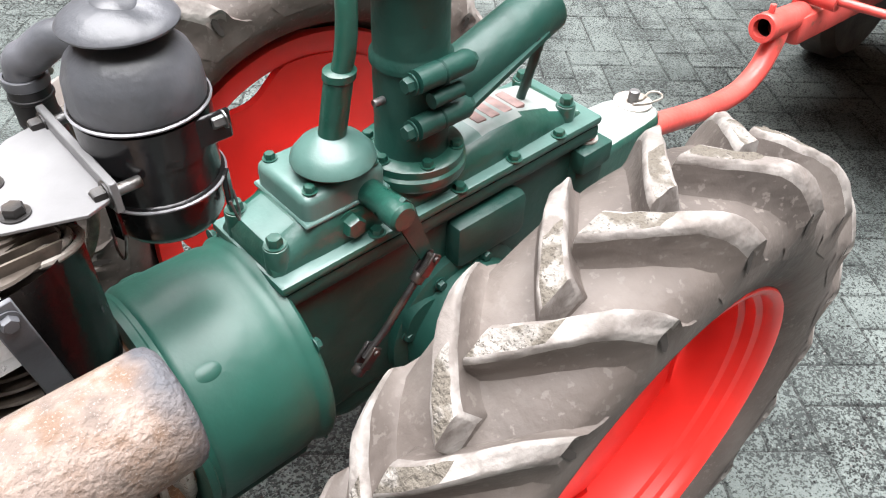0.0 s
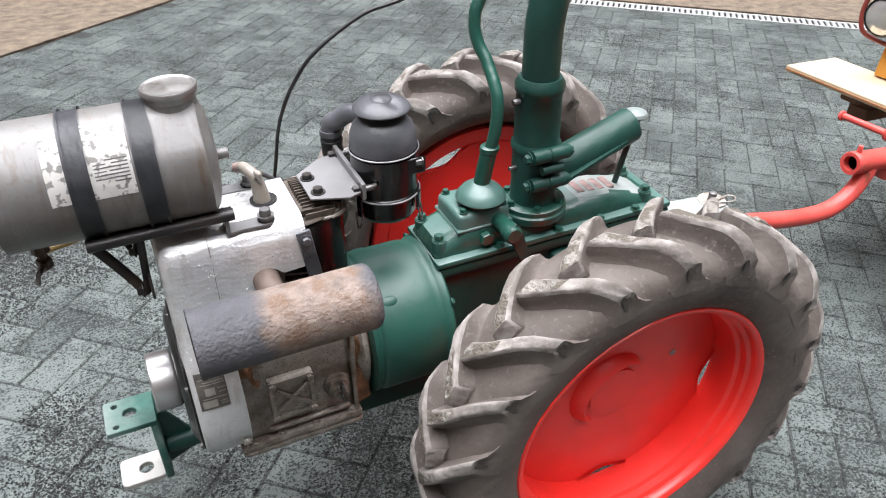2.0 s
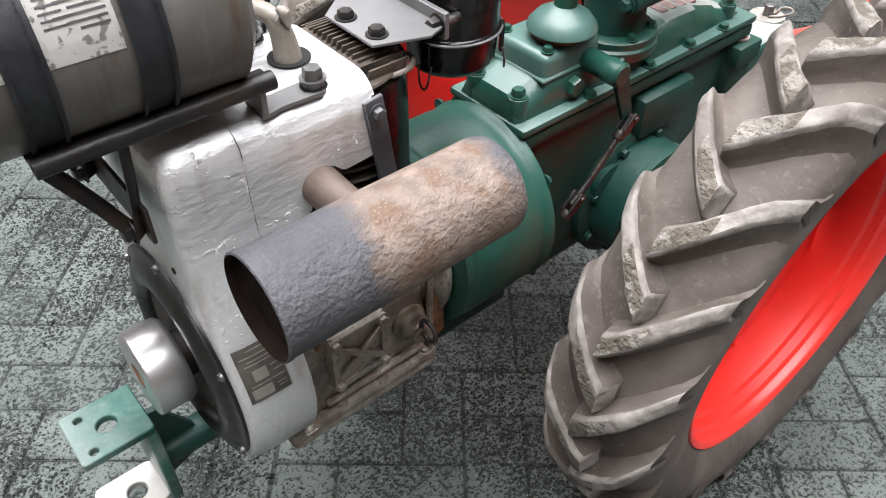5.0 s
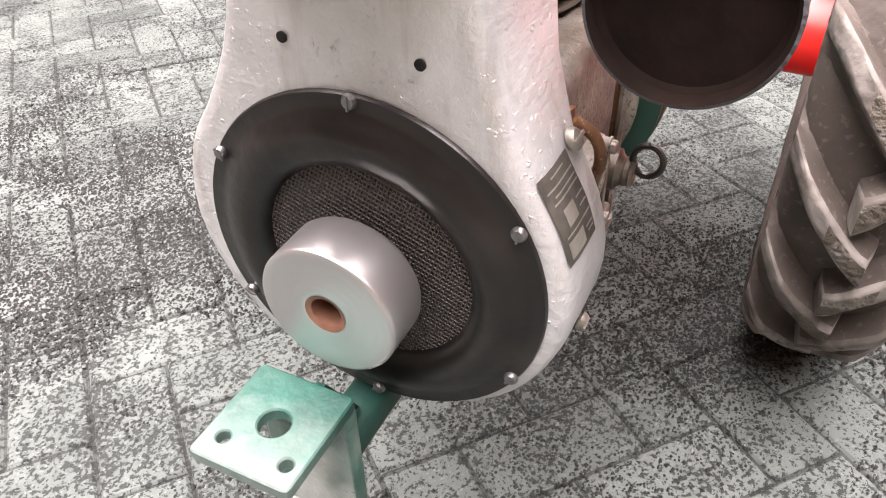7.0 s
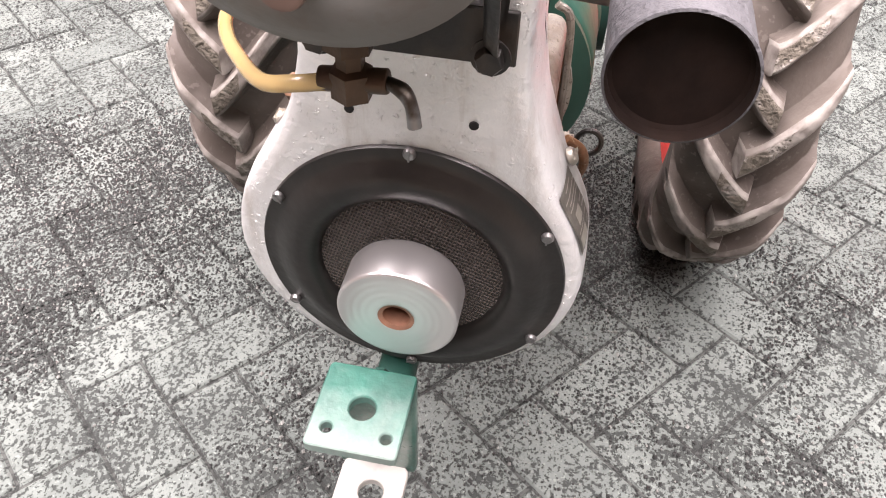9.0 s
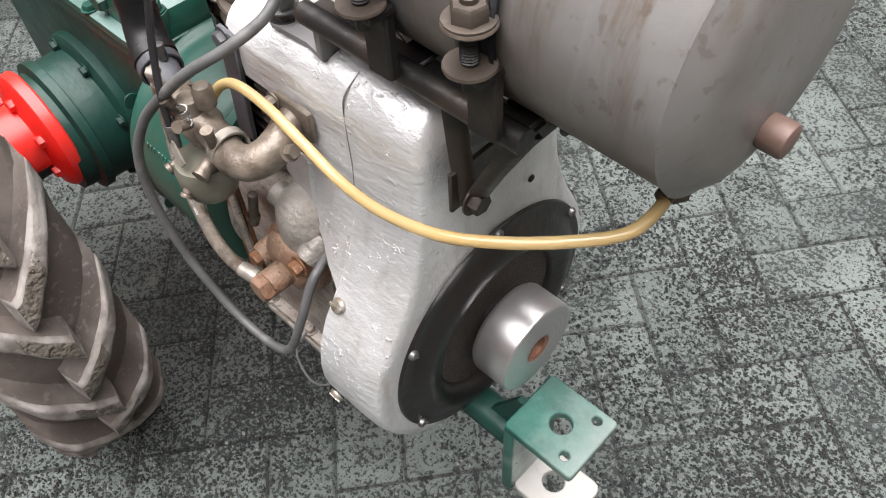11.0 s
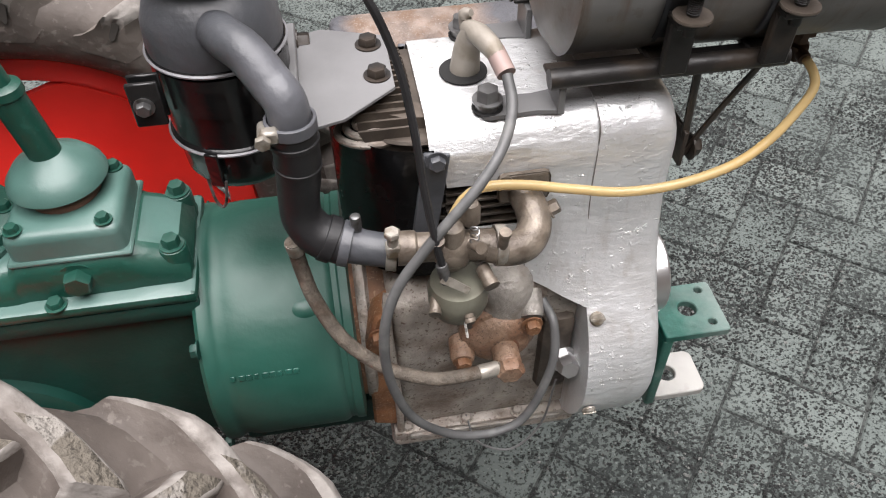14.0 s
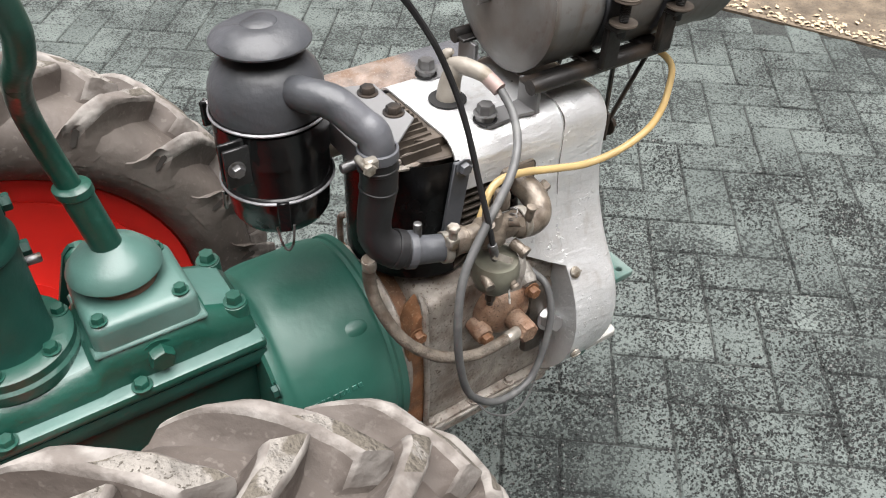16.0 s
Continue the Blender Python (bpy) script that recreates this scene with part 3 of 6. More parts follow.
def build_tyre():
    bm = bmesh.new()
    half = [(0.240, 0.055), (0.248, 0.063), (0.262, 0.070), (0.282, 0.076), (0.300, 0.078), (0.318, 0.076), (0.333, 0.068), (0.342, 0.055), (0.348, 0.035)]
    prof = half + [(0.350, 0.0)] + [(r, -h) for r, h in reversed(half[3:])] + [(0.268, -0.066), (0.258, -0.052), (0.257, -0.037), (0.246, -0.026), (0.230, 0.0), (0.232, 0.045), half[0]]
    lathe(prof, None, 96, bm)
    N = 19
    for side in (1, -1):
        for k in range(N):
            # bars lean back from the middle to the shoulder
            f0 = 2 * math.pi * (k + (0.5 if side < 0 else 0.0)) / N - radians(5.2)
            jit = 1 + 0.12 * (random.random() - 0.5)
            seed = Vector((k * 3.7, side * 11.0, 0.5))
            M = 13
            rings = []
            for i in range(-1, M + 2):
                s = min(max(i, 0) / M, 1.0)
                u = -0.011 + 0.089 * s - (0.006 if i < 0 else 0)
                top = RT - 0.005 * (u / 0.06) ** 2 if u < 0.052 else RT - 0.0038 - 0.55 * (u - 0.052) - 26 * (u - 0.052) ** 2
                low = crown(u) - 0.006 if u < 0.074 else 0.318 - 1.6 * (u - 0.074)
                if i < 0:
                    top = low + 0.3 * (top - low)
                if i > M:
                    top, low = 0.334, 0.296
                top = max(top, low + 0.004)
                h = top - low
                ph = f0 + 0.28 * s ** 1.2
                wt = (0.0165 - 0.0055 * s) * jit
                wb = wt + 0.009 + 0.008 * s
                ring = []
                for off, f in ((-wb - 0.008, 0.0), (-wb, 0.10), (-wt - 0.0055, 0.45), (-wt - 0.0022, 0.82), (-wt - 0.0002, 0.95), (-wt + 0.0035, 1.0), (-wt * 0.3, 1.0), (wt * 0.3, 1.0), (wt - 0.0035, 1.0), (wt + 0.0002, 0.95), (wt + 0.0022, 0.82), (wt + 0.0055, 0.45), (wb, 0.10), (wb + 0.008, 0.0)):
                    q = noise.noise(seed + Vector((off * 90, u * 90, 0)))
                    p = noise.noise(seed * 1.7 + Vector((off * 300, u * 300, 4)))
                    rr = low + h * f + (0.0022 * q + 0.0009 * p) * f
                    if i > M:
                        off *= 0.7
                    uu = float(np.interp(rr, [0.29, 0.318, 0.334], [0.0785, 0.0775, 0.0735])) if i > M else u
                    a = ph + (off + 0.0018 * noise.noise(seed + Vector((off * 60, u * 120, 9))) * f) / rr
                    ring.append(bm.verts.new((rr * math.sin(a), rr * math.cos(a), uu * side)))
                rings.append(ring)
            for i, (a, b) in enumerate(zip(rings, rings[1:])):
                for q in range(13):
                    f = bm.faces.new([a[q], a[q + 1], b[q + 1], b[q]])
                    face_top = 2 if 1 <= i < 7 else 1
                    f.material_index = (0, 0, 0, 1, 1, face_top, face_top, face_top, 1, 1, 0, 0, 0)[q]
            for ring in (rings[0], rings[-1]):
                bm.faces.new(ring).material_index = 0
            # slit in the outer end of the bar: a flat face coloured as its shade
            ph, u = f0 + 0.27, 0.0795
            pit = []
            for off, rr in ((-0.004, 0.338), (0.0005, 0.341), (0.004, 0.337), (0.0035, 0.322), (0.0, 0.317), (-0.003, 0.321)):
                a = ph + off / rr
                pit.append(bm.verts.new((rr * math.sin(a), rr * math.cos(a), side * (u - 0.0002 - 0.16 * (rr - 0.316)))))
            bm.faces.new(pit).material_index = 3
    return bm


def build_rim():
    """Barrel with its rolled flanges; the middle of the wheel is z = 0, its outer side +z."""
    bm = bmesh.new()
    out = [(0.226, 0.012), (0.226, 0.030), (0.232, 0.044), (0.235, 0.048), (0.243, 0.053), (0.2455, 0.057), (0.242, 0.062), (0.236, 0.0605), (0.2315, 0.055), (0.2305, 0.044), (0.2240, 0.039), (0.2230, 0.026), (0.2170, 0.021), (0.2160, 0.010), (0.2160, -0.030), (0.2190, -0.037), (0.230, -0.042), (0.247, -0.046), (0.254, -0.047), (0.257, -0.041), (0.256, -0.036), (0.243, -0.027), (0.230, -0.018), (0.226, -0.010), (0.226, 0.012)]
    return lathe(out, None, 80, bm)


def build_disc():
    """Pressed wheel disc with four flats, so that lens-shaped gaps stay between it and the barrel."""
    bm = bmesh.new()
    seg = 128
    zs = [(0.02, -0.037), (0.050, -0.037), (0.058, -0.0365), (0.066, -0.036), (0.074, -0.0345), (0.092, -0.0325), (0.115, -0.0300), (0.135, -0.0285), (0.150, -0.0288), (0.165, -0.0300), (0.19, -0.0330), (1.0, -0.0335), (1.01, -0.0275)]
    rings = []
    for r, z in zs:
        ring = []
        for k in range(seg):
            a = 2 * math.pi * k / seg
            rmax = 0.2185
            for q in (90, 170, 270, 350):
                d = (a - radians(q) + math.pi) % (2 * math.pi) - math.pi
                if abs(d) < radians(17):
                    rmax = 0.2185 - 0.024 * math.cos(d * 90 / 17) ** 1.5
            rr = min(r, rmax) if r < 1 else rmax
            ring.append((rr * math.cos(a), rr * math.sin(a), z))
        rings.append(ring)
    loft(rings + [[(x, y, z - 0.006) for x, y, z in ring] for ring in reversed(rings)], True, bm)
    # pressed crescent dome round half of the sunken hub plate
    dome = []
    for k in range(25):
        u = k / 24
        a = radians(52 - 190 * u)
        w = 0.019 * math.sin(math.pi * u) ** 0.6 + 0.0015
        h = 0.024 * math.sin(math.pi * u) ** 0.6
        r0 = 0.064
        dome.append([((r0 + w * f) * math.cos(a), (r0 + w * f) * math.sin(a), -0.040 + (h + 0.006) * g) for f, g in ((0.0, 0.0), (0.05, 0.45), (0.22, 0.85), (0.5, 1.0), (0.85, 0.90), (1.2, 0.62), (1.5, 0.34), (1.7, 0.0))])
    loft(dome, True, bm)
    return bm


random.seed(5)
wheel = new("wheel")
wheel.parent = tractor
wheel.matrix_basis = T(0.014, WY, 0.013) @ Matrix.Rotation(radians(-90), 4, "X")
tagged(wheel, "red spoked-disc wheel with a muddy lugged tractor tyre")
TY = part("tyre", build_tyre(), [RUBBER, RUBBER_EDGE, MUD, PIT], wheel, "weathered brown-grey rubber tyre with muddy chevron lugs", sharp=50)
RIM = part("rim", build_rim(), RED, wheel)
DISC = part("wheel_disc", build_disc(), RED, wheel, "glossy red pressed steel disc")
hub = lathe([(0, 0.155 - WY - 0.0), (0.082, 0.155 - WY), (0.085, 0.158 - WY), (0.085, 0.172 - WY), (0.078, 0.178 - WY), (0.05, 0.185 - WY), (0.05, -0.030), (0, -0.030)], None, 40)
part("disc_hole", lathe([(0, -0.0360), (0.0062, -0.0360), (0.0062, -0.0278), (0, -0.0278)], T(-0.113, -0.052, 0.0), 14), GALV, wheel, "bare worn hole edge")
HUB = part("wheel_hub", hub, RED, wheel, "red flanged hub")
wheel2 = new("wheel")
wheel2.parent = tractor
wheel2.matrix_basis = T(0.000, -WYB, 0.014) @ Matrix.Rotation(radians(90), 4, "X") @ Matrix.Scale(-1, 4, (1, 0, 0)) @ Matrix.Rotation(radians(22), 4, "Z")
tagged(wheel2, "red spoked-disc wheel with a muddy lugged tractor tyre")
for o in (TY, RIM, DISC, HUB):
    again(o, Matrix.Diagonal((1.042, 1.042, 1, 1)) if o is TY else Matrix(), wheel2)
for k in range(6):
    a = radians(60 * k + 14)
    for w in (wheel, wheel2):
        bolt(w, T(0.058 * math.cos(a), 0.058 * math.sin(a), 0.178 - WY), 0.009, 0.010, RED, "hub_bolt")

# axle housing, both sides
bm = bmesh.new()
for s in (1, -1):
    m = AY(0, 0, 0) if s > 0 else Matrix.Rotation(radians(90), 4, "X")
    lathe([(0, 0.0), (0.10, 0.0), (0.112, 0.055), (0.112, 0.068), (0.106, 0.072), (0.094, 0.074), (0.092, 0.112), (0.098, 0.114), (0.098, 0.126), (0.086, 0.130), (0.084, 0.150), (0.045, 0.152), (0.045, 0.2), (0, 0.2)], m, 48, bm)
axle_case = part("axle_housing", bm, GREEN, tractor, "dark green cast final drive housing")
for s in (1, -1):
    for k in range(8):
        a = radians(45 * k + 20)
        bolt(axle_case, (AY(0.1 * math.cos(a), 0.074, 0.1 * math.sin(a)) if s > 0 else Matrix.Translation((0.1 * math.cos(a), -0.074, 0.1 * math.sin(a))) @ Matrix.Rotation(radians(90), 4, "X")), 0.007, 0.006, GREEN)

# gearbox case below the lid
bm = rbox(-0.235, 0.245, -0.056, 0.056, -0.05, 0.203, 0.016, 3)
rbox(-0.245, 0.250, -0.068, 0.068, 0.176, 0.198, 0.006, 2, bm)
rbox(-0.20, 0.20, -0.05, 0.05, -0.10, 0.0, 0.03, 3, bm)
rbox(-0.10, 0.02, 0.05, 0.082, 0.10, 0.168, 0.012, 2, bm)
lathe([(0, 0), (0.030, 0), (0.034, 0.012), (0.034, 0.04), (0, 0.044)], AY(0.065, 0.04, 0.045), 24, bm)
gearbox = part("gearbox", bm, GREEN, tractor, "dark green cast iron gearbox case")

# lid: flange, front hump, lever box, long ridged rear hump
bm = rbox(-0.245, 0.250, -0.070, 0.070, 0.199, 0.212, 0.005, 2)
rings = []
for x, w, h in ((0.246, 0.050, 0.226), (0.238, 0.053, 0.240), (0.205, 0.053, 0.252), (0.19, 0.054, 0.262), (0.10, 0.054, 0.262), (0.09, 0.056, 0.246), (0.04, 0.056, 0.240), (-0.05, 0.055, 0.252), (-0.06, 0.055, 0.254), (-0.12, 0.052, 0.250), (-0.17, 0.05, 0.236), (-0.205, 0.05, 0.224), (-0.225, 0.049, 0.214)):
    r = min(0.03, (h - 0.205) * 0.8)
    rings.append([(x, y, z) for y, z in [(-w, 0.2)] + list(reversed(arc(-w + r, h - r, r, 90, 180, 6))) + list(reversed(arc(w - r, h - r, r, 0, 90, 6))) + [(w, 0.2)]])
loft(rings, True, bm)
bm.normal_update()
# upward faces are paler: dust and chalk, with the sky's sheen in the colour
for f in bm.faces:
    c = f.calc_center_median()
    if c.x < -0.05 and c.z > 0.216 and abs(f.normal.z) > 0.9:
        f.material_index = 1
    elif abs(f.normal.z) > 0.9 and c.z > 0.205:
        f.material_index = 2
lid = part("gearbox_lid", bm, [GREEN_LID, PALE_TOP, GREEN_PALE], tractor, "green gearbox lid with bolted flange")
# bosses with their cap bolts
BOSS = [(0.234, 0.040), (0.234, -0.034), (-0.200, 0.040), (-0.203, -0.040)]
for x, y in BOSS:
    z = 0.243 if x > 0 else 0.233
    part("bolt_boss", can(0.013, z - 0.2, 0.002, T(x, y, 0.2), 20), GREEN_LID, lid)
for x, y in BOSS:
    bolt(lid, T(x, y, 0.243 if x > 0 else 0.233), 0.0085, 0.009, GREEN_LID)
for x in (0.125, 0.005, -0.085, -0.165):
    for s in (1, -1):
        bolt(lid, T(x, s * 0.0625, 0.212), 0.0075, 0.006, GREEN_LID)
# four plain raised blocks where the maker's mark stands on the lid
MARK = mat("worn_red_mark", (0.26, 0.17, 0.155), 0.6, 0, 0.3, 60, 0.2, 100)
for k in range(4):
    x = -0.066 - k * 0.022
    part("cast_mark", rbox(x - 0.0075, x + 0.0075, -0.016, 0.024, 0.2475 - k * 0.0014, 0.2555 - k * 0.0018, 0.002, 2), MARK, lid, "worn reddish raised block")
# lever box
bm = rbox(0.098, 0.200, -0.046, 0.048, 0.205, 0.284, 0.010, 3)
rbox(0.095, 0.203, -0.049, 0.051, 0.250, 0.2555, 0.002, 1, bm)
levbox = part("shift_housing", bm, GREEN_PALE, tractor, "square green gear shift housing")
for x, y in ((0.186, -0.035), (0.186, 0.037), (0.110, -0.036), (0.110, 0.037)):
    bolt(levbox, T(x, y, 0.284), 0.006, 0.006, GREEN_LID)
for s in (1, -1):
    bolt(levbox, (AY(0.150, 0.05, 0.232) if s > 0 else Matrix.Translation((0.150, -0.05, 0.232)) @ Matrix.Rotation(radians(90), 4, "X")), 0.013, 0.012, GREEN_LID, "hex_plug")
gear = new("gear_lever")
gear.parent = tractor
tagged(gear, "green bent gear lever with a domed dust cap")
part("gaiter_ring", can(0.032, 0.010, 0.002, T(0.146, 0.012, 0.282), 28), mat("rust_brown_leather", (0.15, 0.07, 0.045), 0.7), gear, "rust-brown leather ring")
dome = lathe([(0.0, 0.294), (0.040, 0.294), (0.0445, 0.297), (0.043, 0.302), (0.034, 0.313), (0.020, 0.321), (0.014, 0.325), (0.0, 0.326)], T(0.143, 0.018, 0), 40)
part("dust_cap", dome, GREEN_PALE, gear, "domed pale green cap")
part("lever_socket", lathe([(0, 0.318), (0.0145, 0.318), (0.0145, 0.383), (0.0165, 0.385), (0.0165, 0.392), (0.013, 0.394), (0, 0.394)], Matrix.Translation((0.143, 0.018, 0)) @ Matrix.Shear("XY", 4, (-0.17, 0.06)) @ T(0.17 * 0.318, -0.06 * 0.318, 0), 24), GREEN_LID, gear)
part("lever_rod", tube([(0.131, 0.024, 0.384), (0.123, 0.026, 0.425), (0.116, 0.016, 0.474), (0.116, -0.022, 0.520), (0.122, -0.043, 0.545), (0.124, -0.055, 0.575), (0.112, -0.062, 0.61), (0.06, -0.075, 0.66), (-0.03, -0.085, 0.71)], 0.0105, 14, 8), GREEN_LID, gear)

# steering column on its round flange
col = new("steering_column")
col.parent = tractor
tagged(col, "thick green handlebar column on a bolted flange")
CX, CY = 0.034, 0.012
part("column_flange", lathe([(0, 0.236), (0.060, 0.236), (0.062, 0.240), (0.062, 0.250), (0.060, 0.252), (0.059, 0.253), (0.059, 0.262), (0.056, 0.264), (0.04, 0.265), (0, 0.265)], T(CX, CY, 0), 48), GREEN_LID, col)
part("column_socket", lathe([(0, 0.26), (0.043, 0.262), (0.041, 0.268), (0.041, 0.365), (0.044, 0.368), (0.044, 0.376), (0.041, 0.380), (0.040, 0.384), (0.039, 0.470), (0.042, 0.474), (0.042, 0.486), (0.036, 0.496), (0, 0.496)], T(CX, CY, 0), 48), GREEN, col)
part("column_tube", tube([(CX, CY, 0.47), (CX, CY, 0.53), (CX - 0.002, CY, 0.59), (CX - 0.018, CY, 0.66), (CX - 0.06, CY, 0.74), (CX - 0.15, CY, 0.82), (CX - 0.28, CY, 0.87)], 0.0315, 24, 8), GREEN, col)
for k in range(6):
    a = radians(60 * k + 10)
    bolt(col, T(CX + 0.050 * math.cos(a), CY + 0.050 * math.sin(a), 0.264), 0.0065, 0.006, GREEN_LID)
bm = bmesh.new()
for z in (0.372, 0.318):
    lathe([(0, -0.040), (0.011, -0.040), (0.0125, -0.036), (0.0125, -0.002), (0.0105, 0.0), (0.0125, 0.002), (0.0125, 0.032), (0, 0.034)], AX(CX + 0.002, CY + 0.047, z), 18, bm)
lathe([(0, -0.02), (0.0085, -0.02), (0.0085, 0.02), (0, 0.02)], AX(CX - 0.004, CY + 0.05, 0.345), 14, bm)
part("clamp_lug", bm, GREEN, col)
for z in (0.372, 0.318):
    for s in (1, -1):
        bolt(col, T(CX + 0.002 + s * 0.037, CY + 0.047, z) @ Matrix.Rotation(radians(90 * s), 4, "Y"), 0.0085, 0.008, GREEN)
for r, y, z in ((0.0055, 0.006, 0.46), (0.0045, 0.004, 0.335)):
    part("lock_screw", can(r, 0.014, 0.001, AX(CX + 0.04, CY + y, z), 10), BOLT, col)

# stop cylinder sloping back from the column, with its knob
a, b = (CX - 0.030, CY + 0.010, 0.318), (-0.150, 0.024, 0.372)
latch = new("locking_cylinder")
latch.parent = tractor
tagged(latch, "green sloping tube with a pale knob")
bm = lathe([(0, 0), (0.032, 0), (0.032, 0.168), (0.030, 0.172), (0.026, 0.172), (0.026, 0.16), (0, 0.16)], along(a, b), 32)
part("tube", bm, GREEN, latch)
bm = slab([(0, -0.004), (0.14, -0.004), (0.14, 0.010), (0, 0.020)], 0.006)
part("rib", bm, GREEN, latch, m=along(a, b) @ Matrix.Rotation(radians(-90), 4, "Y") @ Matrix.Translation((0, -0.003, 0)) @ pose(0.0, 0, 0.024, 90, 0, 0))
# flat disc in the colour of the hole's shade
part("tube_hole", can(0.006, 0.003, 0.0005, AY(-0.115, 0.053, 0.352), 16), DARK, latch)
part("knob", lathe([(0, 0.372), (0.010, 0.372), (0.012, 0.386), (0.020, 0.388), (0.0225, 0.392), (0.020, 0.397), (0.010, 0.401), (0, 0.402)], T(-0.163, 0.025, 0), 28), mat("pale_worn_knob", (0.20, 0.235, 0.225), 0.4, 0, 0.2, 30, 0.2, 100), latch, "pale domed knob")
part("knob_rod", tube([(-0.163, 0.025, 0.375), (-0.160, 0.022, 0.34), (-0.158, 0.012, 0.29), (-0.157, 0.0, 0.24)], 0.006, 10, 4), GREEN, latch)

# rear end of the gearbox: red filler plug and the hitch with its pin
bm = rbox(-0.268, -0.205, -0.055, 0.072, 0.06, 0.160, 0.012, 2)
rbox(-0.266, -0.205, 0.022, 0.080, 0.135, 0.170, 0.005, 2, bm)
part("rear_housing", bm, GREEN, tractor)
part("plug_washer", can(0.0165, 0.004, 0.001, T(-0.238, 0.053, 0.1695), 24), PALE_CAST, tractor)
part("red_plug", lathe([(0, 0.19), (0.012, 0.19), (0.012, 0.197), (0.010, 0.203), (0, 0.206)], T(-0.238, 0.053, -0.017), 8), mat("red_oxide_plug", (0.42, 0.05, 0.045), 0.45), tractor, "small red hex plug")
hitch = new("hitch")
hitch.parent = tractor
hitch.matrix_basis = T(0.002, 0.016, -0.008)
tagged(hitch, "dusty green hitch block with a pin and split ring")
rings = []
for x, w, z0, z1 in ((-0.25, 0.052, 0.05, 0.138), (-0.33, 0.050, 0.04, 0.138), (-0.40, 0.045, 0.04, 0.1345), (-0.435, 0.038, 0.045, 0.130), (-0.455, 0.028, 0.05, 0.125), (-0.465, 0.016, 0.06, 0.118)):
    rings.append([(x, y - 0.012, z) for y, z in rrect(-w, w, z0, z1, 0.016)])
bm = loft(rings)
bm.normal_update()
# paler top faces: dusty paint with a whitish sheen coloured in
for f in bm.faces:
    if abs(f.normal.z) > 0.7 and f.calc_center_median().z > 0.1:
        f.material_index = 1
part("hitch_block", bm, [GREEN_LID, PALE_TOP], hitch)
part("washer", lathe([(0.009, 0), (0.030, 0), (0.030, 0.003), (0.009, 0.003), (0.009, 0)], T(-0.428, -0.020, 0.1325), 28), PALE_CAST, hitch)
part("hitch_pin", can(0.0085, 0.034, 0.002, T(-0.428, -0.020, 0.12), 18), BOLT, hitch)
part("ring_clip", tube([(-0.418, -0.012, 0.138), (-0.44, 0.002, 0.138), (-0.468, 0.005, 0.137), (-0.478, -0.008, 0.137), (-0.466, -0.018, 0.137), (-0.44, -0.012, 0.138), (-0.42, -0.026, 0.138)], 0.0018, 8, 6), CLAMP, hitch)

# clutch lever and rod on the near flank
clutch = new("clutch_linkage")
clutch.parent = tractor
tagged(clutch, "dark green lever with a greasy forked rod")
part("shaft", lathe([(0, 0), (0.015, 0), (0.015, 0.036), (0.0165, 0.038), (0.0165, 0.058), (0.013, 0.062), (0, 0.062)], AY(0.122, 0.045, 0.258), 20), GREEN_LID, clutch)
part("arm", slab([(-0.013, 0.0), (-0.008, -0.012), (0.006, -0.012), (0.013, 0.0), (0.009, 0.085), (-0.002, 0.088), (-0.008, 0.08)], 0.006, m=AY(0.118, 0.094, 0.262) @ Matrix.Rotation(radians(22), 4, "Z") @ Matrix.Scale(1, 4)), GREEN, clutch)
part("rod", tube([(0.085, 0.104, 0.182), (0.115, 0.104, 0.150), (0.150, 0.104, 0.112), (0.180, 0.103, 0.085)], 0.0045, 10, 4), BLACK_GREASY, clutch, "greasy threaded rod")
for (p, q) in (((0.080, 0.104, 0.188), (0.104, 0.104, 0.162)), ((0.166, 0.104, 0.098), (0.190, 0.104, 0.072))):
    m = along(p, q)
    bm = rbox(-0.008, -0.004, -0.007, 0.007, 0, 0.03, 0.001, 1, None, m)
    rbox(0.004, 0.008, -0.007, 0.007, 0, 0.03, 0.001, 1, bm, m)
    can(0.008, 0.012, 0.001, m @ T(0, 0, 0.028), 12, bm)
    can(0.004, 0.022, 0.001, m @ T(-0.011, 0, 0.006) @ Matrix.Rotation(radians(90), 4, "Y"), 10, bm)
    part("fork", bm, BLACK_GREASY, clutch, "greasy fork ends with split pins")

# clutch bell
bm = bmesh.new()
prof = [(0.06, 0.236), (0.100, 0.238), (0.126, 0.240), (0.130, 0.244), (0.130, 0.252), (0.127, 0.256), (0.125, 0.262), (0.1275, 0.270), (0.1285, 0.283), (0.1285, 0.366), (0.1265, 0.371), (0.1245, 0.373), (0.1245, 0.378), (0.127, 0.380), (0.127, 0.388), (0.115, 0.390), (0.05, 0.390)]
lathe([(0.0, 0.236)] + prof + [(0, 0.390)], AX(0, 0.004, 0.082), 64, bm)
bell = part("clutch_bell", bm, GREEN_BELL, tractor, "round green clutch housing with dents and paint runs")
for k, a in enumerate((35, 140, 215, 320)):
    bolt(bell, AX(0.243, 0.129 * math.cos(radians(a)), 0.082 + 0.129 * math.sin(radians(a))) @ Matrix.Rotation(radians(180), 4, "X"), 0.007, 0.006, GREEN)
for s in (1, -1):
    bm = lathe([(0, -0.004), (0.013, -0.004), (0.013, 0.001), (0.008, 0.004), (0, 0.004)], T(0.346, 0.004 + s * 0.1275 * math.cos(radians(50)), 0.082 + 0.1275 * math.sin(radians(50))) @ Matrix.Rotation(radians(-40 * s), 4, "X") @ Matrix.Scale(1.5, 4, (1, 0, 0)) @ Matrix.Scale(0.7, 4), 20)
    part("cast_pad", bm, GREEN_BELL, bell)
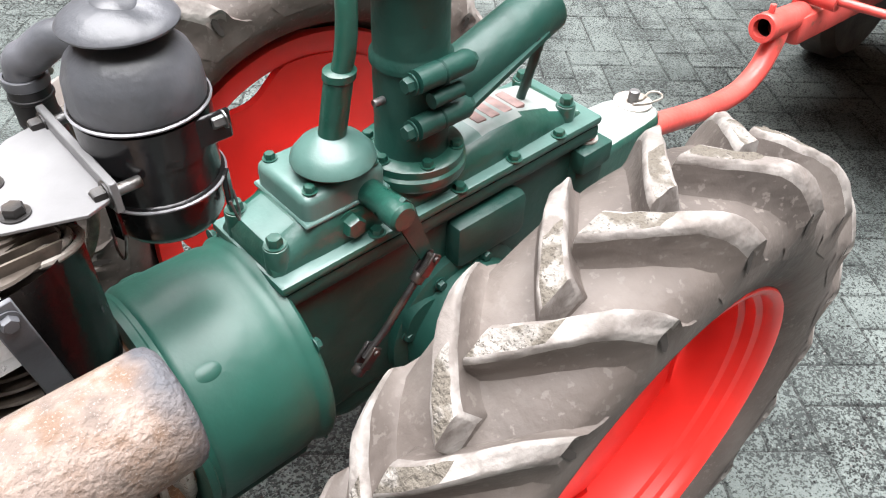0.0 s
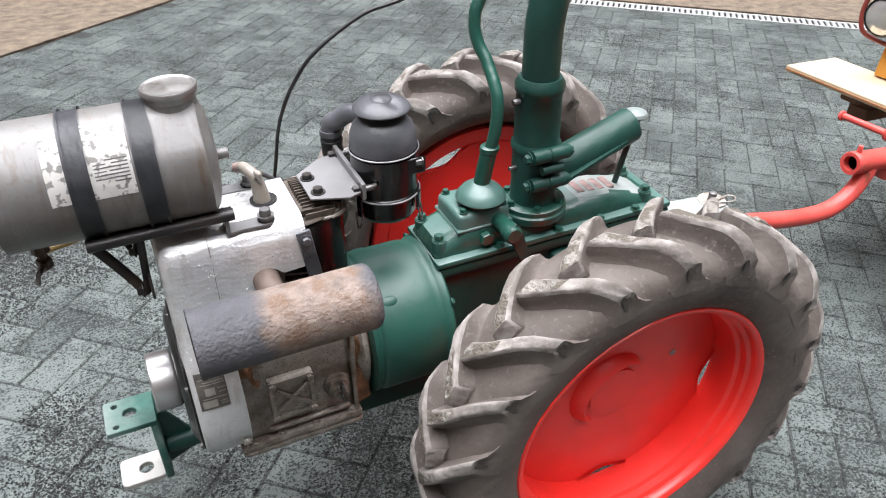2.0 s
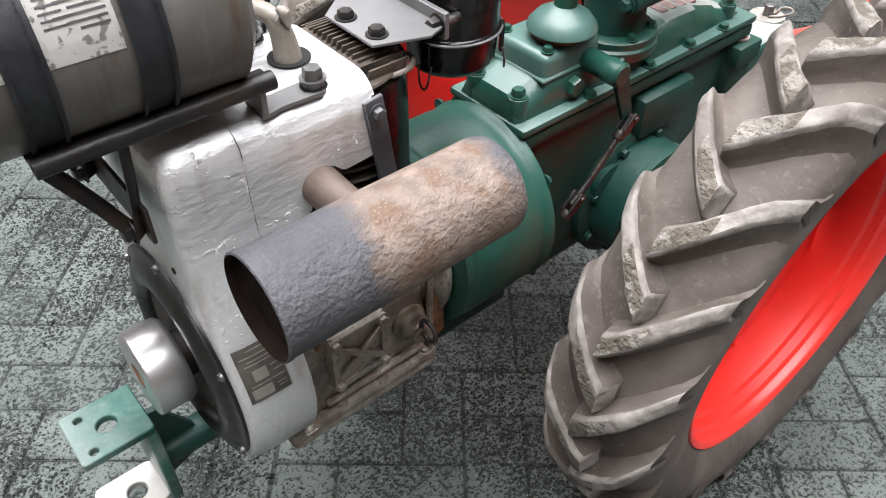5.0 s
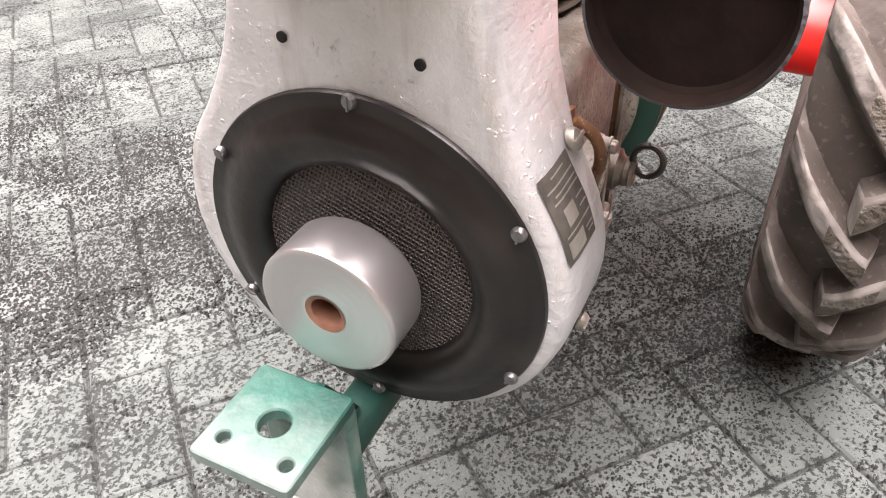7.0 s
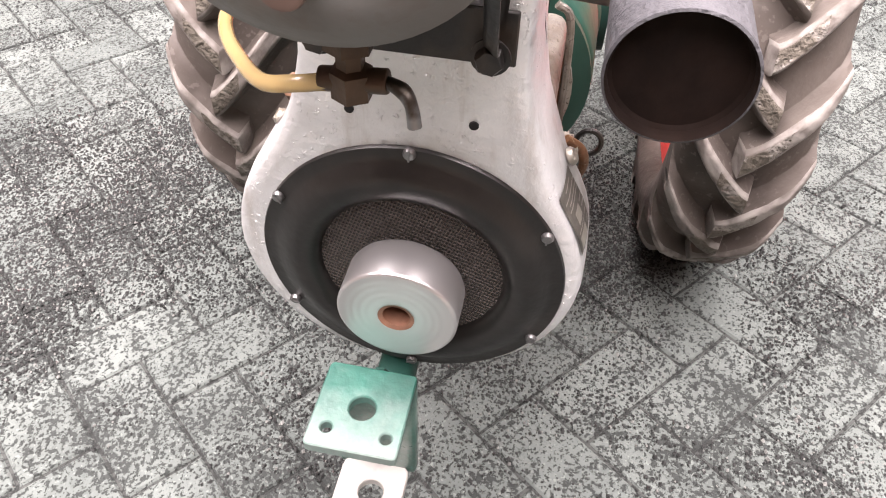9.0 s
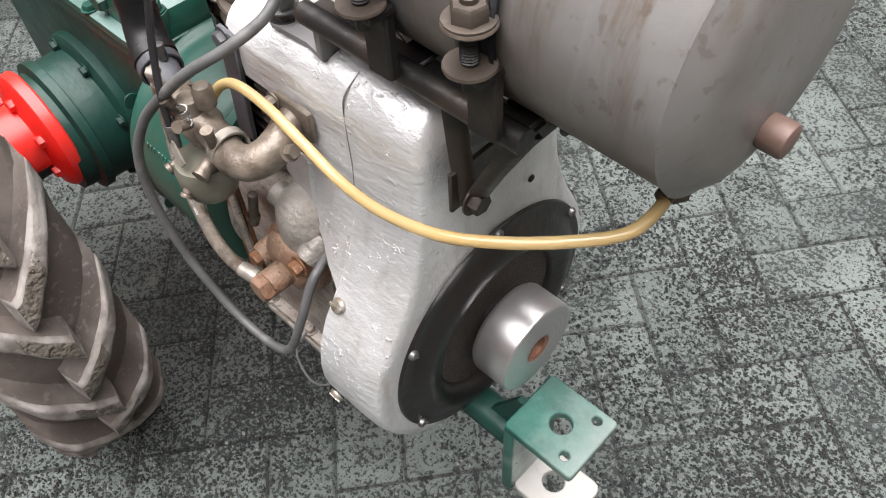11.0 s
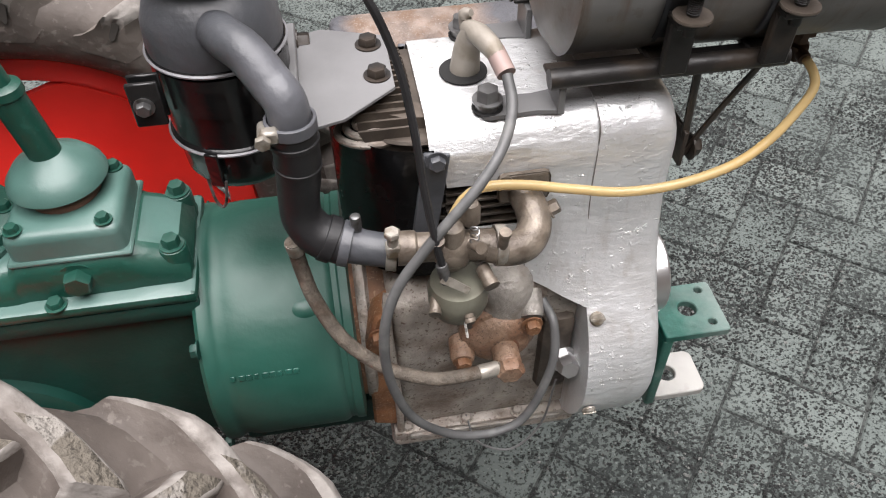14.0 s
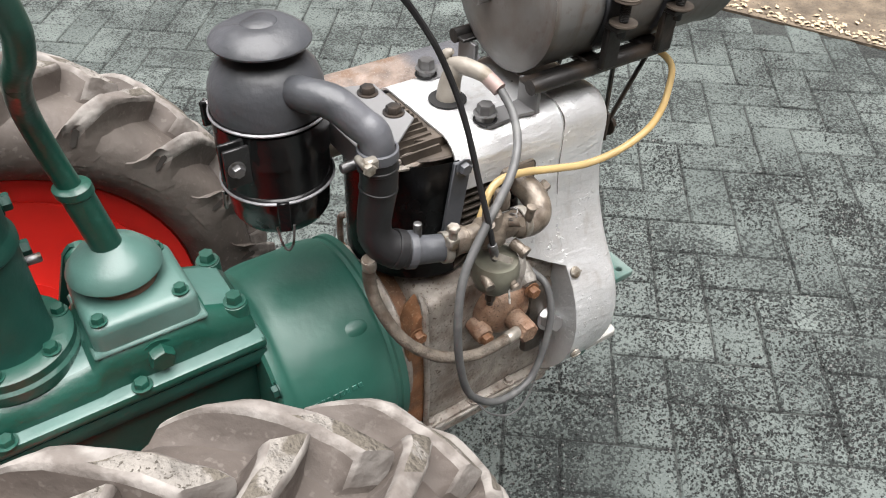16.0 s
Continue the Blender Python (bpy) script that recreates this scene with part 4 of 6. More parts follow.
# frame rails under the engine
for y in (-0.045, 0.022):
    part("frame_rail", rbox(0.24, 0.62, y, y + 0.033, -0.095, -0.045, 0.006, 2), GREEN, tractor, "dark green steel rail under the engine")
# worn cast marks low on the bell's flank
for k in range(9):
    w = 0.007 + 0.004 * ((k * 5) % 3) / 2
    a = radians(157)
    part("cast_letter_bar", rbox(0.266 + 0.0075 * k, 0.266 + 0.0075 * k + 0.6 * w, -0.0028, 0.0028, -0.0008, 0.0010, 0.0004, 1, None, T(0, 0.004 + 0.1285 * math.cos(a), 0.082 + 0.1285 * math.sin(a)) @ Matrix.Rotation(a - math.pi / 2, 4, "X")), GREEN_WORN, bell)

# front bracket with two drilled plates
br = new("front_bracket")
br.parent = tractor
br.matrix_basis = T(0.003, -0.002, -0.008)
tagged(br, "green welded front bracket with two drilled plates")
BY0, BY1 = -0.055, 0.022
part("upper_plate", slab(rrect(0.747, 0.829, BY0, BY1, 0.004, 2), 0.011, ((0.788, -0.016, 0.0115), (0.812, 0.010, 0.0050), (0.811, -0.040, 0.0050)), T(0, 0, 0.009), 0.0012), WORN_PLATE, br, "green plate with paint worn to metal")
part("lower_plate", slab(rrect(0.757, 0.834, BY0 + 0.006, BY1 - 0.006, 0.010, 3), 0.011, ((0.790, -0.015, 0.0125),), T(0, 0, -0.131), 0.0012), [GALV], br, "pale drilled plate")
bm = rbox(0.746, 0.760, BY0, BY1, -0.128, 0.0105, 0.004, 3)
part("back_plate", bm, GREEN_WORN, br)
bm = rbox(0.56, 0.752, -0.034, 0.004, -0.092, -0.058, 0.012, 3)
slab([(0.70, -0.058), (0.75, -0.058), (0.75, 0.005), (0.735, 0.005)], 0.008, m=T(0, -0.011, 0) @ Matrix.Rotation(radians(90), 4, "X"), bm=bm)
slab([(0.68, -0.09), (0.75, -0.09), (0.75, -0.122)], 0.008, m=T(0, -0.011, 0) @ Matrix.Rotation(radians(90), 4, "X"), bm=bm)
part("arm", bm, GREEN, br)

# ---- engine ----
bm = rbox(0.424, 0.626, -0.098, 0.098, -0.030, 0.190, 0.014, 3)
rbox(0.416, 0.632, -0.108, 0.108, -0.042, -0.026, 0.004, 2, bm)
rbox(0.414, 0.630, -0.106, 0.106, -0.060, -0.0425, 0.008, 2, bm)
lathe([(0, 0.394), (0.105, 0.394), (0.108, 0.398), (0.108, 0.404), (0.098, 0.41), (0.09, 0.43), (0, 0.43)], AX(0, 0.004, 0.082), 48, bm)
case = part("crankcase", bm, ALU, tractor, "oil-stained cast aluminium crankcase")
for s in (1, -1):
    for x in (0.432, 0.50, 0.56, 0.62):
        bolt(case, T(x, s * 0.102, -0.026), 0.006, 0.005, ALU)
# adapter collar, rust brown
part("engine_collar", lathe([(0, 0.39), (0.10, 0.39), (0.10, 0.426), (0, 0.426)], AX(0, 0.0, 0.082), 48), RUSTY_CASE, case, "rust-brown collar behind the clutch")
for sd, z1 in ((-1, 0.175), (1, 0.13)):
    bm = slab([(0.396, -0.01), (0.424, -0.02), (0.424, z1 + 0.012), (0.410, z1), (0.398, z1 - 0.04)], 0.03, m=T(0, sd * 0.085 + 0.015, 0) @ Matrix.Rotation(radians(90), 4, "X"), bev=0.003)
    part("bearing_flange", bm, RUSTY_CASE, case, "rust-stained flange")
    part("case_bead", tube([(0.4245, sd * 0.085, 0.195), (0.4215, sd * 0.099, 0.180), (0.4225, sd * 0.103, 0.12), (0.4250, sd * 0.103, 0.05), (0.4245, sd * 0.103, -0.025)], 0.0042, 8, 6), ALU, case, "raised bead of the crankcase edge")

# inspection door with a crossed rib, on the exhaust side
DX, DZ = 0.534, 0.061
part("inspection_door", rbox(0.496, 0.572, 0.096, 0.110, 0.018, 0.104, 0.004, 2), ALU, case, "dirty aluminium door with a crossed rib")
for a in (1, -1):
    part("door_rib", rbox(-0.038, 0.038, -0.003, 0.005, -0.0042, 0.0042, 0.0015, 1, None, T(DX, 0.112, DZ) @ Matrix.Rotation(radians(40 * a), 4, "Y")), ALU, case)
for z in (0.023, 0.099):
    part("door_rib", rbox(0.500, 0.568, 0.108, 0.115, z - 0.004, z + 0.004, 0.001, 1), ALU, case)
for x in (0.5005, 0.5675):
    part("door_rib", rbox(x - 0.004, x + 0.004, 0.108, 0.115, 0.021, 0.101, 0.001, 1), ALU, case)
for x in (0.5025, 0.5655):
    for z in (0.026, 0.096):
        bolt(case, AY(x, 0.114, z), 0.006, 0.005, ALU)
filler = part("oil_filler", lathe([(0, 0), (0.024, 0), (0.024, 0.006), (0.019, 0.010), (0.019, 0.018), (0.015, 0.020), (0.0125, 0.023), (0.0135, 0.025), (0.0125, 0.028), (0.0135, 0.030), (0.010, 0.033), (0, 0.033)], AY(0.455, 0.096, 0.045), 28), CARB, case, "oily filler plug with a wire ring")
part("filler_ring", tube([(0.455, 0.138 + 0.013 * math.sin(t), 0.060 + 0.015 * math.cos(t)) for t in np.linspace(0, 6.283, 17)], 0.0030, 8, 3), BLACK_GREASY, filler, "greasy bent wire ring")
# breather bracket and fuel pipe beside the housing
part("breather_bracket", slab([(0.0, 0.0), (0.03, 0.0), (0.034, 0.03), (0.02, 0.05), (0.0, 0.046)], 0.004, ((0.016, 0.03, 0.006),), m=T(0.590, 0.108, 0.128) @ Matrix.Rotation(radians(90), 4, "X")), RUSTY_CASE, case, "rust-red sheet bracket")
part("breather_pipe", tube([(0.604, 0.112, 0.172), (0.600, 0.126, 0.160), (0.596, 0.130, 0.140), (0.590, 0.122, 0.118), (0.585, 0.108, 0.110)], 0.0042, 10, 6), RUSTY_CASE, case, "rusty bent breather pipe")
part("drain_rib", rbox(0.436, 0.58, 0.098, 0.108, -0.012, -0.004, 0.002, 1), ALU, case)

# timing cover, banjo bolt and big nut on the carburettor side
def OUT(x, y, z):
    """A frame whose z axis points out of the carburettor side."""
    return T(x, y, z) @ Matrix.Rotation(radians(90), 4, "X")


bm = lathe([(0, 0.120), (0.029, 0.120), (0.029, 0.190), (0.0275, 0.201), (0.022, 0.211), (0.013, 0.2175), (0, 0.219)], T(0.537, -0.088, 0), 36)
lathe([(0, 0), (0.0125, 0), (0.0125, 0.030), (0.010, 0.033), (0, 0.033)], along((0.500, -0.092, 0.196), (0.525, -0.090, 0.192)), 18, bm)
part("pump_top", bm, PALE_CAST, case, "grey cast dome of the pump")
bm = lathe([(0.039, 0.0), (0.039, 0.012), (0.0375, 0.015), (0.034, 0.0165), (0.032, 0.021), (0.026, 0.0265), (0.016, 0.029), (0, 0.030)], OUT(0.530, -0.096, 0.138), 40)
rbox(-0.043, 0.040, -0.012, 0.012, 0.0, 0.014, 0.005, 2, bm, OUT(0.530, -0.098, 0.142) @ Matrix.Rotation(radians(24), 4, "Z"))
for v in bm.verts:
    v.co += Vector((0, 0.0016 * noise.noise(v.co * 120), 0))
part("pump_cover", bm, ALU_RUST, case, "rust-stained round pump cover")
for p, q in (((0.493, -0.100, 0.126), (0.491, -0.124, 0.124)), ((0.562, -0.092, 0.178), (0.559, -0.122, 0.163))):
    part("pump_ear", lathe([(0, 0), (0.0125, 0), (0.0125, 0.020), (0.0105, 0.026), (0, 0.026)], along(p, q), 20), PALE_CAST if p[0] > 0.55 else ALU_RUST, case)
for x, z, y in ((0.491, 0.124, -0.124), (0.559, 0.163, -0.121), (0.412, 0.150, -0.100)):
    bolt(case, T(x, y, z) @ Matrix.Rotation(radians(90), 4, "X"), 0.0078, 0.008, RUSTY_CASE)
bm = can(0.0135, 0.024, 0.003, OUT(0.532, -0.122, 0.134), 20)
lathe([(0.0145, 0), (0.0145, 0.008), (0.012, 0.011), (0, 0.011)], OUT(0.532, -0.146, 0.134), 6, bm)
part("banjo_bolt", bm, ALU_RUST, case, "brown banjo bolt")
part("washer_ring", lathe([(0.0155, 0), (0.0155, 0.002), (0.013, 0.002)], OUT(0.532, -0.1225, 0.134), 20), COPPER, case)
bm = can(0.0048, 0.030, 0.001, along((0.500, -0.116, 0.212), (0.497, -0.120, 0.184)), 10)
lathe([(0.0062, 0), (0.0062, 0.006), (0.004, 0.008), (0.004, 0.013), (0, 0.013)], along((0.497, -0.120, 0.186), (0.4965, -0.121, 0.176)), 8, bm)
part("drain_fitting", bm, FIN, case, "small dark brass drain fitting")
part("drain_strip", rbox(0.434, 0.608, -0.1125, -0.1085, -0.034, -0.028, 0.001, 1), PALE_CAST, case)
bolt(case, T(0.602, -0.112, 0.082) @ Matrix.Rotation(radians(70), 4, "X"), 0.0115, 0.020, POLISHED, "bright_nut", "bright hexagon nut")
bm = rbox(0.575, 0.612, -0.108, -0.04, 0.02, 0.145, 0.01, 2)
part("side_web", bm, FIN, case)
part("fine_wire", tube([(0.50, -0.10, -0.02), (0.508, -0.13, -0.03), (0.545, -0.14, -0.04), (0.58, -0.13, -0.01), (0.595, -0.115, 0.05)], 0.0013, 6, 6), LEAD, case)

# cylinder: round fins, head fins running fore and aft
cyl = part("cylinder", lathe([(0, 0.18), (0.052, 0.18), (0.052, 0.37), (0, 0.37)], T(0.47, 0, 0), 32), FIN, tractor, "oily finned engine cylinder")
for k in range(12):
    z = 0.195 + 0.0145 * k
    bm = lathe([(0, z), (0.070, z), (0.0715, z + 0.002), (0.070, z + 0.004), (0, z + 0.004)], T(0.470, 0, 0), 40)
    part("cylinder_fin", bm, FIN, cyl)
for k in range(15):
    y = -0.0595 + 0.0085 * k
    top = 0.382 - 0.010 * (abs(y) / 0.06) ** 2
    bm = slab([(0.402 + 0.020 * (abs(y) / 0.06) ** 2, 0.335), (0.56, 0.335), (0.56, top - 0.03), (0.466, top - 0.016), (0.462, top - 0.004), (0.415, top - 0.004), (0.402 + 0.020 * (abs(y) / 0.06) ** 2, top - 0.02)], 0.0022, m=T(0, y + 0.0011, 0) @ Matrix.Rotation(radians(90), 4, "X"))
    part("head_fin", bm, FIN, cyl)
for sd in (1, -1):
    for k in range(3):
        a, b = 0.030 - 0.008 * k, 0.021 - 0.0055 * k
        part("head_ring", tube([(0.428 + a * math.cos(t), sd * 0.040 + b * math.sin(t), 0.354 + 0.004 * k) for t in np.linspace(0, 6.283, 19)], 0.0034, 8, 2), ALU, cyl, "pale oval cast ring")
# black sheet round the rear of the cylinder
ring = []
for z in (0.205, 0.215, 0.352, 0.356):
    ring.append([(0.47 - 0.079 * math.cos(a), 0.079 * math.sin(a), z) for a in np.linspace(-1.62, 1.62, 28)])
bm = loft(ring, False, None, False)
bmesh.ops.solidify(bm, geom=list(bm.faces), thickness=0.003)
part("cylinder_shroud", bm, BLACK, tractor, "curved black sheet round the cylinder")
for s in (1, -1):
    part("shroud_strap", rbox(0.464, 0.486, s * 0.082 - 0.0025, s * 0.082 + 0.0025, 0.235, 0.355, 0.001, 1, None, T(0.03 * 0, 0, 0) @ T(0.475, 0, 0.35) @ Matrix.Rotation(radians(8), 4, "Y") @ T(-0.475, 0, -0.35)), BLACK_DUST, tractor)
    bolt(tractor, (AY(0.473, 0.085, 0.340) if s > 0 else T(0.475, -0.085, 0.350) @ Matrix.Rotation(radians(90), 4, "X")), 0.007, 0.006, BLACK_DUST)

# ---- aluminium-painted cowl: fan housing, front and upper duct ----
CZ = 0.077
# radii of the fan housing: silencer side, carburettor side, below
RP, RM, RB = 0.145, 0.157, 0.137


def cowl_outline(x, inset=0.0, drop=0.0):
    """Half-round below, necked in to the duct above."""
    w, zt, rc = 0.082 - inset, 0.375 - drop, 0.032
    halves = []
    for R in (RP, RM):
        pts = []
        for k in range(17):
            q = -90 + 118 * k / 16
            rr = RB + (R - RB) * min(1.0, (q + 90) / 90) ** 0.8 - inset
            pts.append((rr * math.cos(radians(q)), CZ + rr * math.sin(radians(q))))
        a0 = Vector(pts[-1])
        neck = [(w + (a0.x - w) * (1 - t) ** 2.0, a0.y + (0.30 - a0.y) * t) for t in (0.15, 0.3, 0.45, 0.6, 0.8, 1.0)]
        halves.append(pts + neck + arc(w - rc, zt - rc, rc, 0, 90, 6))
    left = [(-y, z) for y, z in reversed(halves[1])]
    return [(x, y, z) for y, z in halves[0] + left[:-1]]


bm = bmesh.new()
rings = [cowl_outline(0.612), cowl_outline(0.618), cowl_outline(0.650, 0.0, 0.0)]
for k in range(1, 7):
    u = k / 6
    e = 1 - math.sqrt(max(0, 1 - u * u))
    rings.append(cowl_outline(0.650 + 0.036 * math.sin(u * math.pi / 2) ** 0.9, 0.014 * e, 0.034 * e))
loft(rings, True, bm)
cowl = part("engine_cowl", bm, SILVER, tractor, "brush-painted silver fan cowl with oily stains", sharp=60)
# upper duct as bent sheet, open to the rear and below
xs = [0.470, 0.475, 0.480, 0.484, 0.494, 0.506, 0.510, 0.514, 0.522, 0.532, 0.540, 0.545, 0.549, 0.553, 0.5565, 0.56, 0.575, 0.59, 0.6135]


def neck_y(z):
    return float(np.interp(z, [0.15, 0.173, 0.192, 0.211, 0.230, 0.249, 0.274, 0.30], [0.1375, 0.1235, 0.1110, 0.1012, 0.0938, 0.0880, 0.0833, 0.080]))


def neck_p(z):
    return 0.080 + 0.045 * max(0.0, 1 - max(0.0, z - 0.145) / 0.155) ** 2


rings = []
for x in xs:
    zb = [float(np.interp(x, [0.470, 0.480, 0.484, 0.553, 0.5565, 0.6135], [0.362, 0.360, 0.315, 0.313, 0.199, 0.176])), float(np.interp(x, [0.470, 0.512, 0.522, 0.532, 0.545, 0.552, 0.575, 0.6135], [0.291, 0.288, 0.298, 0.303, 0.298, 0.262, 0.242, 0.158]))]
    w, zt, r = 0.0805, 0.3735, 0.030
    f = min(1.0, max(0.0, (x - 0.50) / 0.10)) ** 1.5
    sides = []
    for z0 in zb:
        sides.append([(w + ((neck_y(z) if not sides else neck_p(z)) - 0.080) * f, z) for z in np.linspace(min(z0, 0.349), 0.3505, 8)])
    prof = [(-y, z) for y, z in sides[0]] + list(reversed(arc(-w + r, zt - r, r, 90, 163, 6))) + [(y, zt) for y in (-0.03, -0.01, 0.01, 0.03)] + list(reversed(arc(w - r, zt - r, r, 17, 90, 6))) + list(reversed(sides[1]))
    rings.append([(x, y, z) for y, z in prof])
solid = []
for ring in rings:
    inner = []
    for i, (x, y, z) in enumerate(ring):
        a, b = ring[max(i - 1, 0)], ring[min(i + 1, len(ring) - 1)]
        q = Vector((b[1] - a[1], b[2] - a[2])).normalized()
        inner.append((x, y + 0.0025 * q.y, z - 0.0025 * q.x))
    solid.append(ring + inner[::-1])
part("upper_duct", loft(solid), SILVER, cowl, "silver sheet duct over the cylinder", sharp=60)
# lower flap of the sheet under the intake elbow
flap = []
for x in np.linspace(0.510, 0.558, 6):
    f = min(1.0, max(0.0, (x - 0.50) / 0.10)) ** 1.5
    col_ = [(x, -(0.0805 + (neck_y(z) - 0.080) * f), z) for z in np.linspace(0.2225 - 0.49 * (x - 0.510), 0.262, 5)]
    flap.append(col_ + [(p[0], p[1] + 0.0025, p[2]) for p in reversed(col_)])
part("duct_flap", loft(flap), SILVER, cowl, "silver sheet flap below the fin window")
# dark sheet in place of the shade behind the fins
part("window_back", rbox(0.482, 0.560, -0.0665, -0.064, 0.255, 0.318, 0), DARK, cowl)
for k in range(6):
    part("fin_edge", rbox(0.484, 0.556, -0.0765, -0.066, 0.2625 + 0.0095 * k, 0.2655 + 0.0095 * k, 0.0006, 1), FIN, cowl)
# plug well and bolt slots in the top, flat discs coloured as their shade
bm = lathe([(0, 0.3752), (0.021, 0.3752), (0.021, 0.3762), (0, 0.3762)], T(0.512, 0.0, 0), 28)
part("plug_opening", bm, DARK, cowl)
for y in (0.058, -0.055):
    part("slot", lathe([(0, 0.3750), (0.013, 0.3750), (0.013, 0.3758), (0, 0.3758)], T(0.522, y, 0), 24), DARK, cowl)
    bolt(cowl, T(0.522, y, 0.3825), 0.0095, 0.010, BOLT)
    part("spacer", can(0.010, 0.013, 0.001, T(0.522, y, 0.369), 18), BOLT, cowl)
for s, q in ((1, 0.45), (-1, 0.8)):
    part("seam", tube([(0.6127, s * 0.062, 0.3732), (0.6127, s * 0.0785, 0.361), (0.6127, s * 0.0815, 0.34), (0.6127, s * 0.0822, 0.29), (0.6127, s * 0.0865, 0.262)], [0.0004 * q, 0.0011 * q, 0.0008 * q, 0.0010 * q, 0.0004 * q], 6, 4), SEAM, cowl, "dark crack along the sheet joint")
for a in (145, -168):
    part("cowl_screw", screwhead(0.0075, 0.005), CLAMP, cowl, m=T(0.621, 0.1565 * math.cos(radians(a)), CZ + 0.1565 * math.sin(radians(a))) @ Matrix.Rotation(radians(a - 90), 4, "X"))
part("cowl_screw", screwhead(0.008, 0.006), CLAMP, cowl, m=T(0.624, 0.117, 0.170) @ Matrix.Rotation(radians(-58), 4, "X"))
part("cowl_screw", screwhead(0.007, 0.006), CLAMP, cowl, m=T(0.622, 0.136, 0.02) @ Matrix.Rotation(radians(-110), 4, "X"))
# shallow dark discs for the shade in two small holes
for y in (0.046, -0.045):
    part("front_hole", can(0.0036, 0.0016, 0.0002, AX(0.6858, y, 0.234), 14), DARK, cowl)
# black intake ring, screen and screws
bm = lathe([(0.079, 0.678), (0.079, 0.689), (0.082, 0.6945), (0.089, 0.6985), (0.097, 0.6998), (0.105, 0.6985), (0.112, 0.695), (0.117, 0.6918), (0.121, 0.6900), (0.1295, 0.6895), (0.1305, 0.688), (0.1305, 0.6855), (0.079, 0.678)], AX(0, 0, CZ), 80)
intake = part("intake_ring", bm, BLACK_DULL, cowl, "dished black intake ring")
part("wire_screen", lathe([(0, 0.6885), (0.082, 0.6885), (0.082, 0.687), (0, 0.687)], AX(0, 0, CZ), 48), SCREEN, cowl, "woven wire screen")
for k in range(6):
    a = radians(60 * k + 90)
    part("ring_screw", screwhead(0.0052, 0.0045), BOLT, cowl, m=AX(0.6895, 0.1265 * math.cos(a), CZ + 0.1265 * math.sin(a)) @ Matrix.Rotation(radians(35 * k), 4, "Z"))
# name plate with plain fields, bent round the housing
NPA = (15, 39)


def on_housing(a, x, lift=0.0012):
    r = RP + 0.0002 + lift - 0.0022 * max(0.0, (x - 0.655) / 0.023) ** 2
    if a > 28:
        # above the round part the flank follows the neck
        y0, z0 = RP * math.cos(radians(28)), CZ + RP * math.sin(radians(28))
        z = z0 + RP * radians(a - 28) * 0.88
        return (x, 0.082 + (y0 - 0.082) * (1 - (z - z0) / (0.30 - z0)) ** 2.0 + (r - RP) * 1.1, z)
    return (x, r * math.cos(radians(a)), CZ + r * math.sin(radians(a)))


def bent(a0, a1, x0, x1, lift, th):
    bm = loft([[on_housing(a, x, lift) for x in np.linspace(x0, x1, 5)] for a in np.linspace(a0, a1, 8 if a1 - a0 > 8 else 3)], False, None, False)
    bmesh.ops.solidify(bm, geom=list(bm.faces), thickness=-th)
    return bm


plate = part("name_plate", bent(NPA[0], NPA[1], 0.634, 0.678, 0.0012, 0.0012), PLATE, cowl, "dull metal name plate with pale fields")
for a0, a1, x0, x1 in ((16.5, 21, 0.652, 0.674), (24, 29, 0.652, 0.667)):
    part("plate_field", bent(a0, a1, x0, x1, 0.0018, 0.0006), PLATE_LIGHT, plate)
for a, x0, x1 in ((37, 0.645, 0.665), (34.5, 0.636, 0.674), (32.5, 0.636, 0.668), (31, 0.636, 0.672), (27.5, 0.636, 0.648), (25, 0.636, 0.647), (22, 0.636, 0.673), (19, 0.637, 0.648), (17.5, 0.637, 0.646)):
    part("print_bar", bent(a, a + 0.5, x0, x1, 0.0016, 0.0004), PLATE_LIGHT, plate)

# pulley
bm = lathe([(0, 0.700), (0.046, 0.700), (0.0485, 0.7025), (0.0500, 0.706), (0.0500, 0.7395), (0.04985, 0.7407), (0.0493, 0.7417), (0.0484, 0.7425), (0.0472, 0.7429), (0.046, 0.7430), (0.021, 0.7430), (0.0155, 0.7434), (0.0135, 0.7425), (0.012, 0.739)], AX(0, 0, CZ), 64)
pulley = part("belt_pulley", bm, POLISHED, tractor, "turned bright aluminium pulley")
part("pulley_bore", lathe([(0.0152, 0.7436), (0.0115, 0.742), (0.011, 0.72), (0, 0.72)], AX(0, 0, CZ), 32), COPPER, pulley, "rusty bore")
part("pulley_shaft", lathe([(0, 0.68), (0.028, 0.68), (0.028, 0.702), (0, 0.702)], AX(0, 0, CZ), 28), BLACK_GREASY, pulley)

# spark plug with its cap
plug = new("spark_plug")
plug.parent = tractor
plug.matrix_basis = T(0.002, 0, -0.013)
tagged(plug, "spark plug under a clay-coloured cap")
part("plug_body", lathe([(0, 0.37), (0.011, 0.37), (0.011, 0.385), (0.008, 0.39), (0.007, 0.41), (0, 0.41)], T(0.512, 0, 0), 18), CARB, plug)
part("plug_cap", tube([(0.512, 0.002, 0.388), (0.513, 0.001, 0.405), (0.515, -0.002, 0.420), (0.519, -0.008, 0.432)], [0.0135, 0.0120, 0.0105, 0.0085], 16, 6), PLUGCAP, plug)
part("cap_neck", tube([(0.514, 0.004, 0.428), (0.520, -0.014, 0.431), (0.5265, -0.034, 0.431), (0.530, -0.044, 0.428)], [0.0070, 0.0095, 0.0088, 0.0075], 14, 6), PLUGCAP, plug)
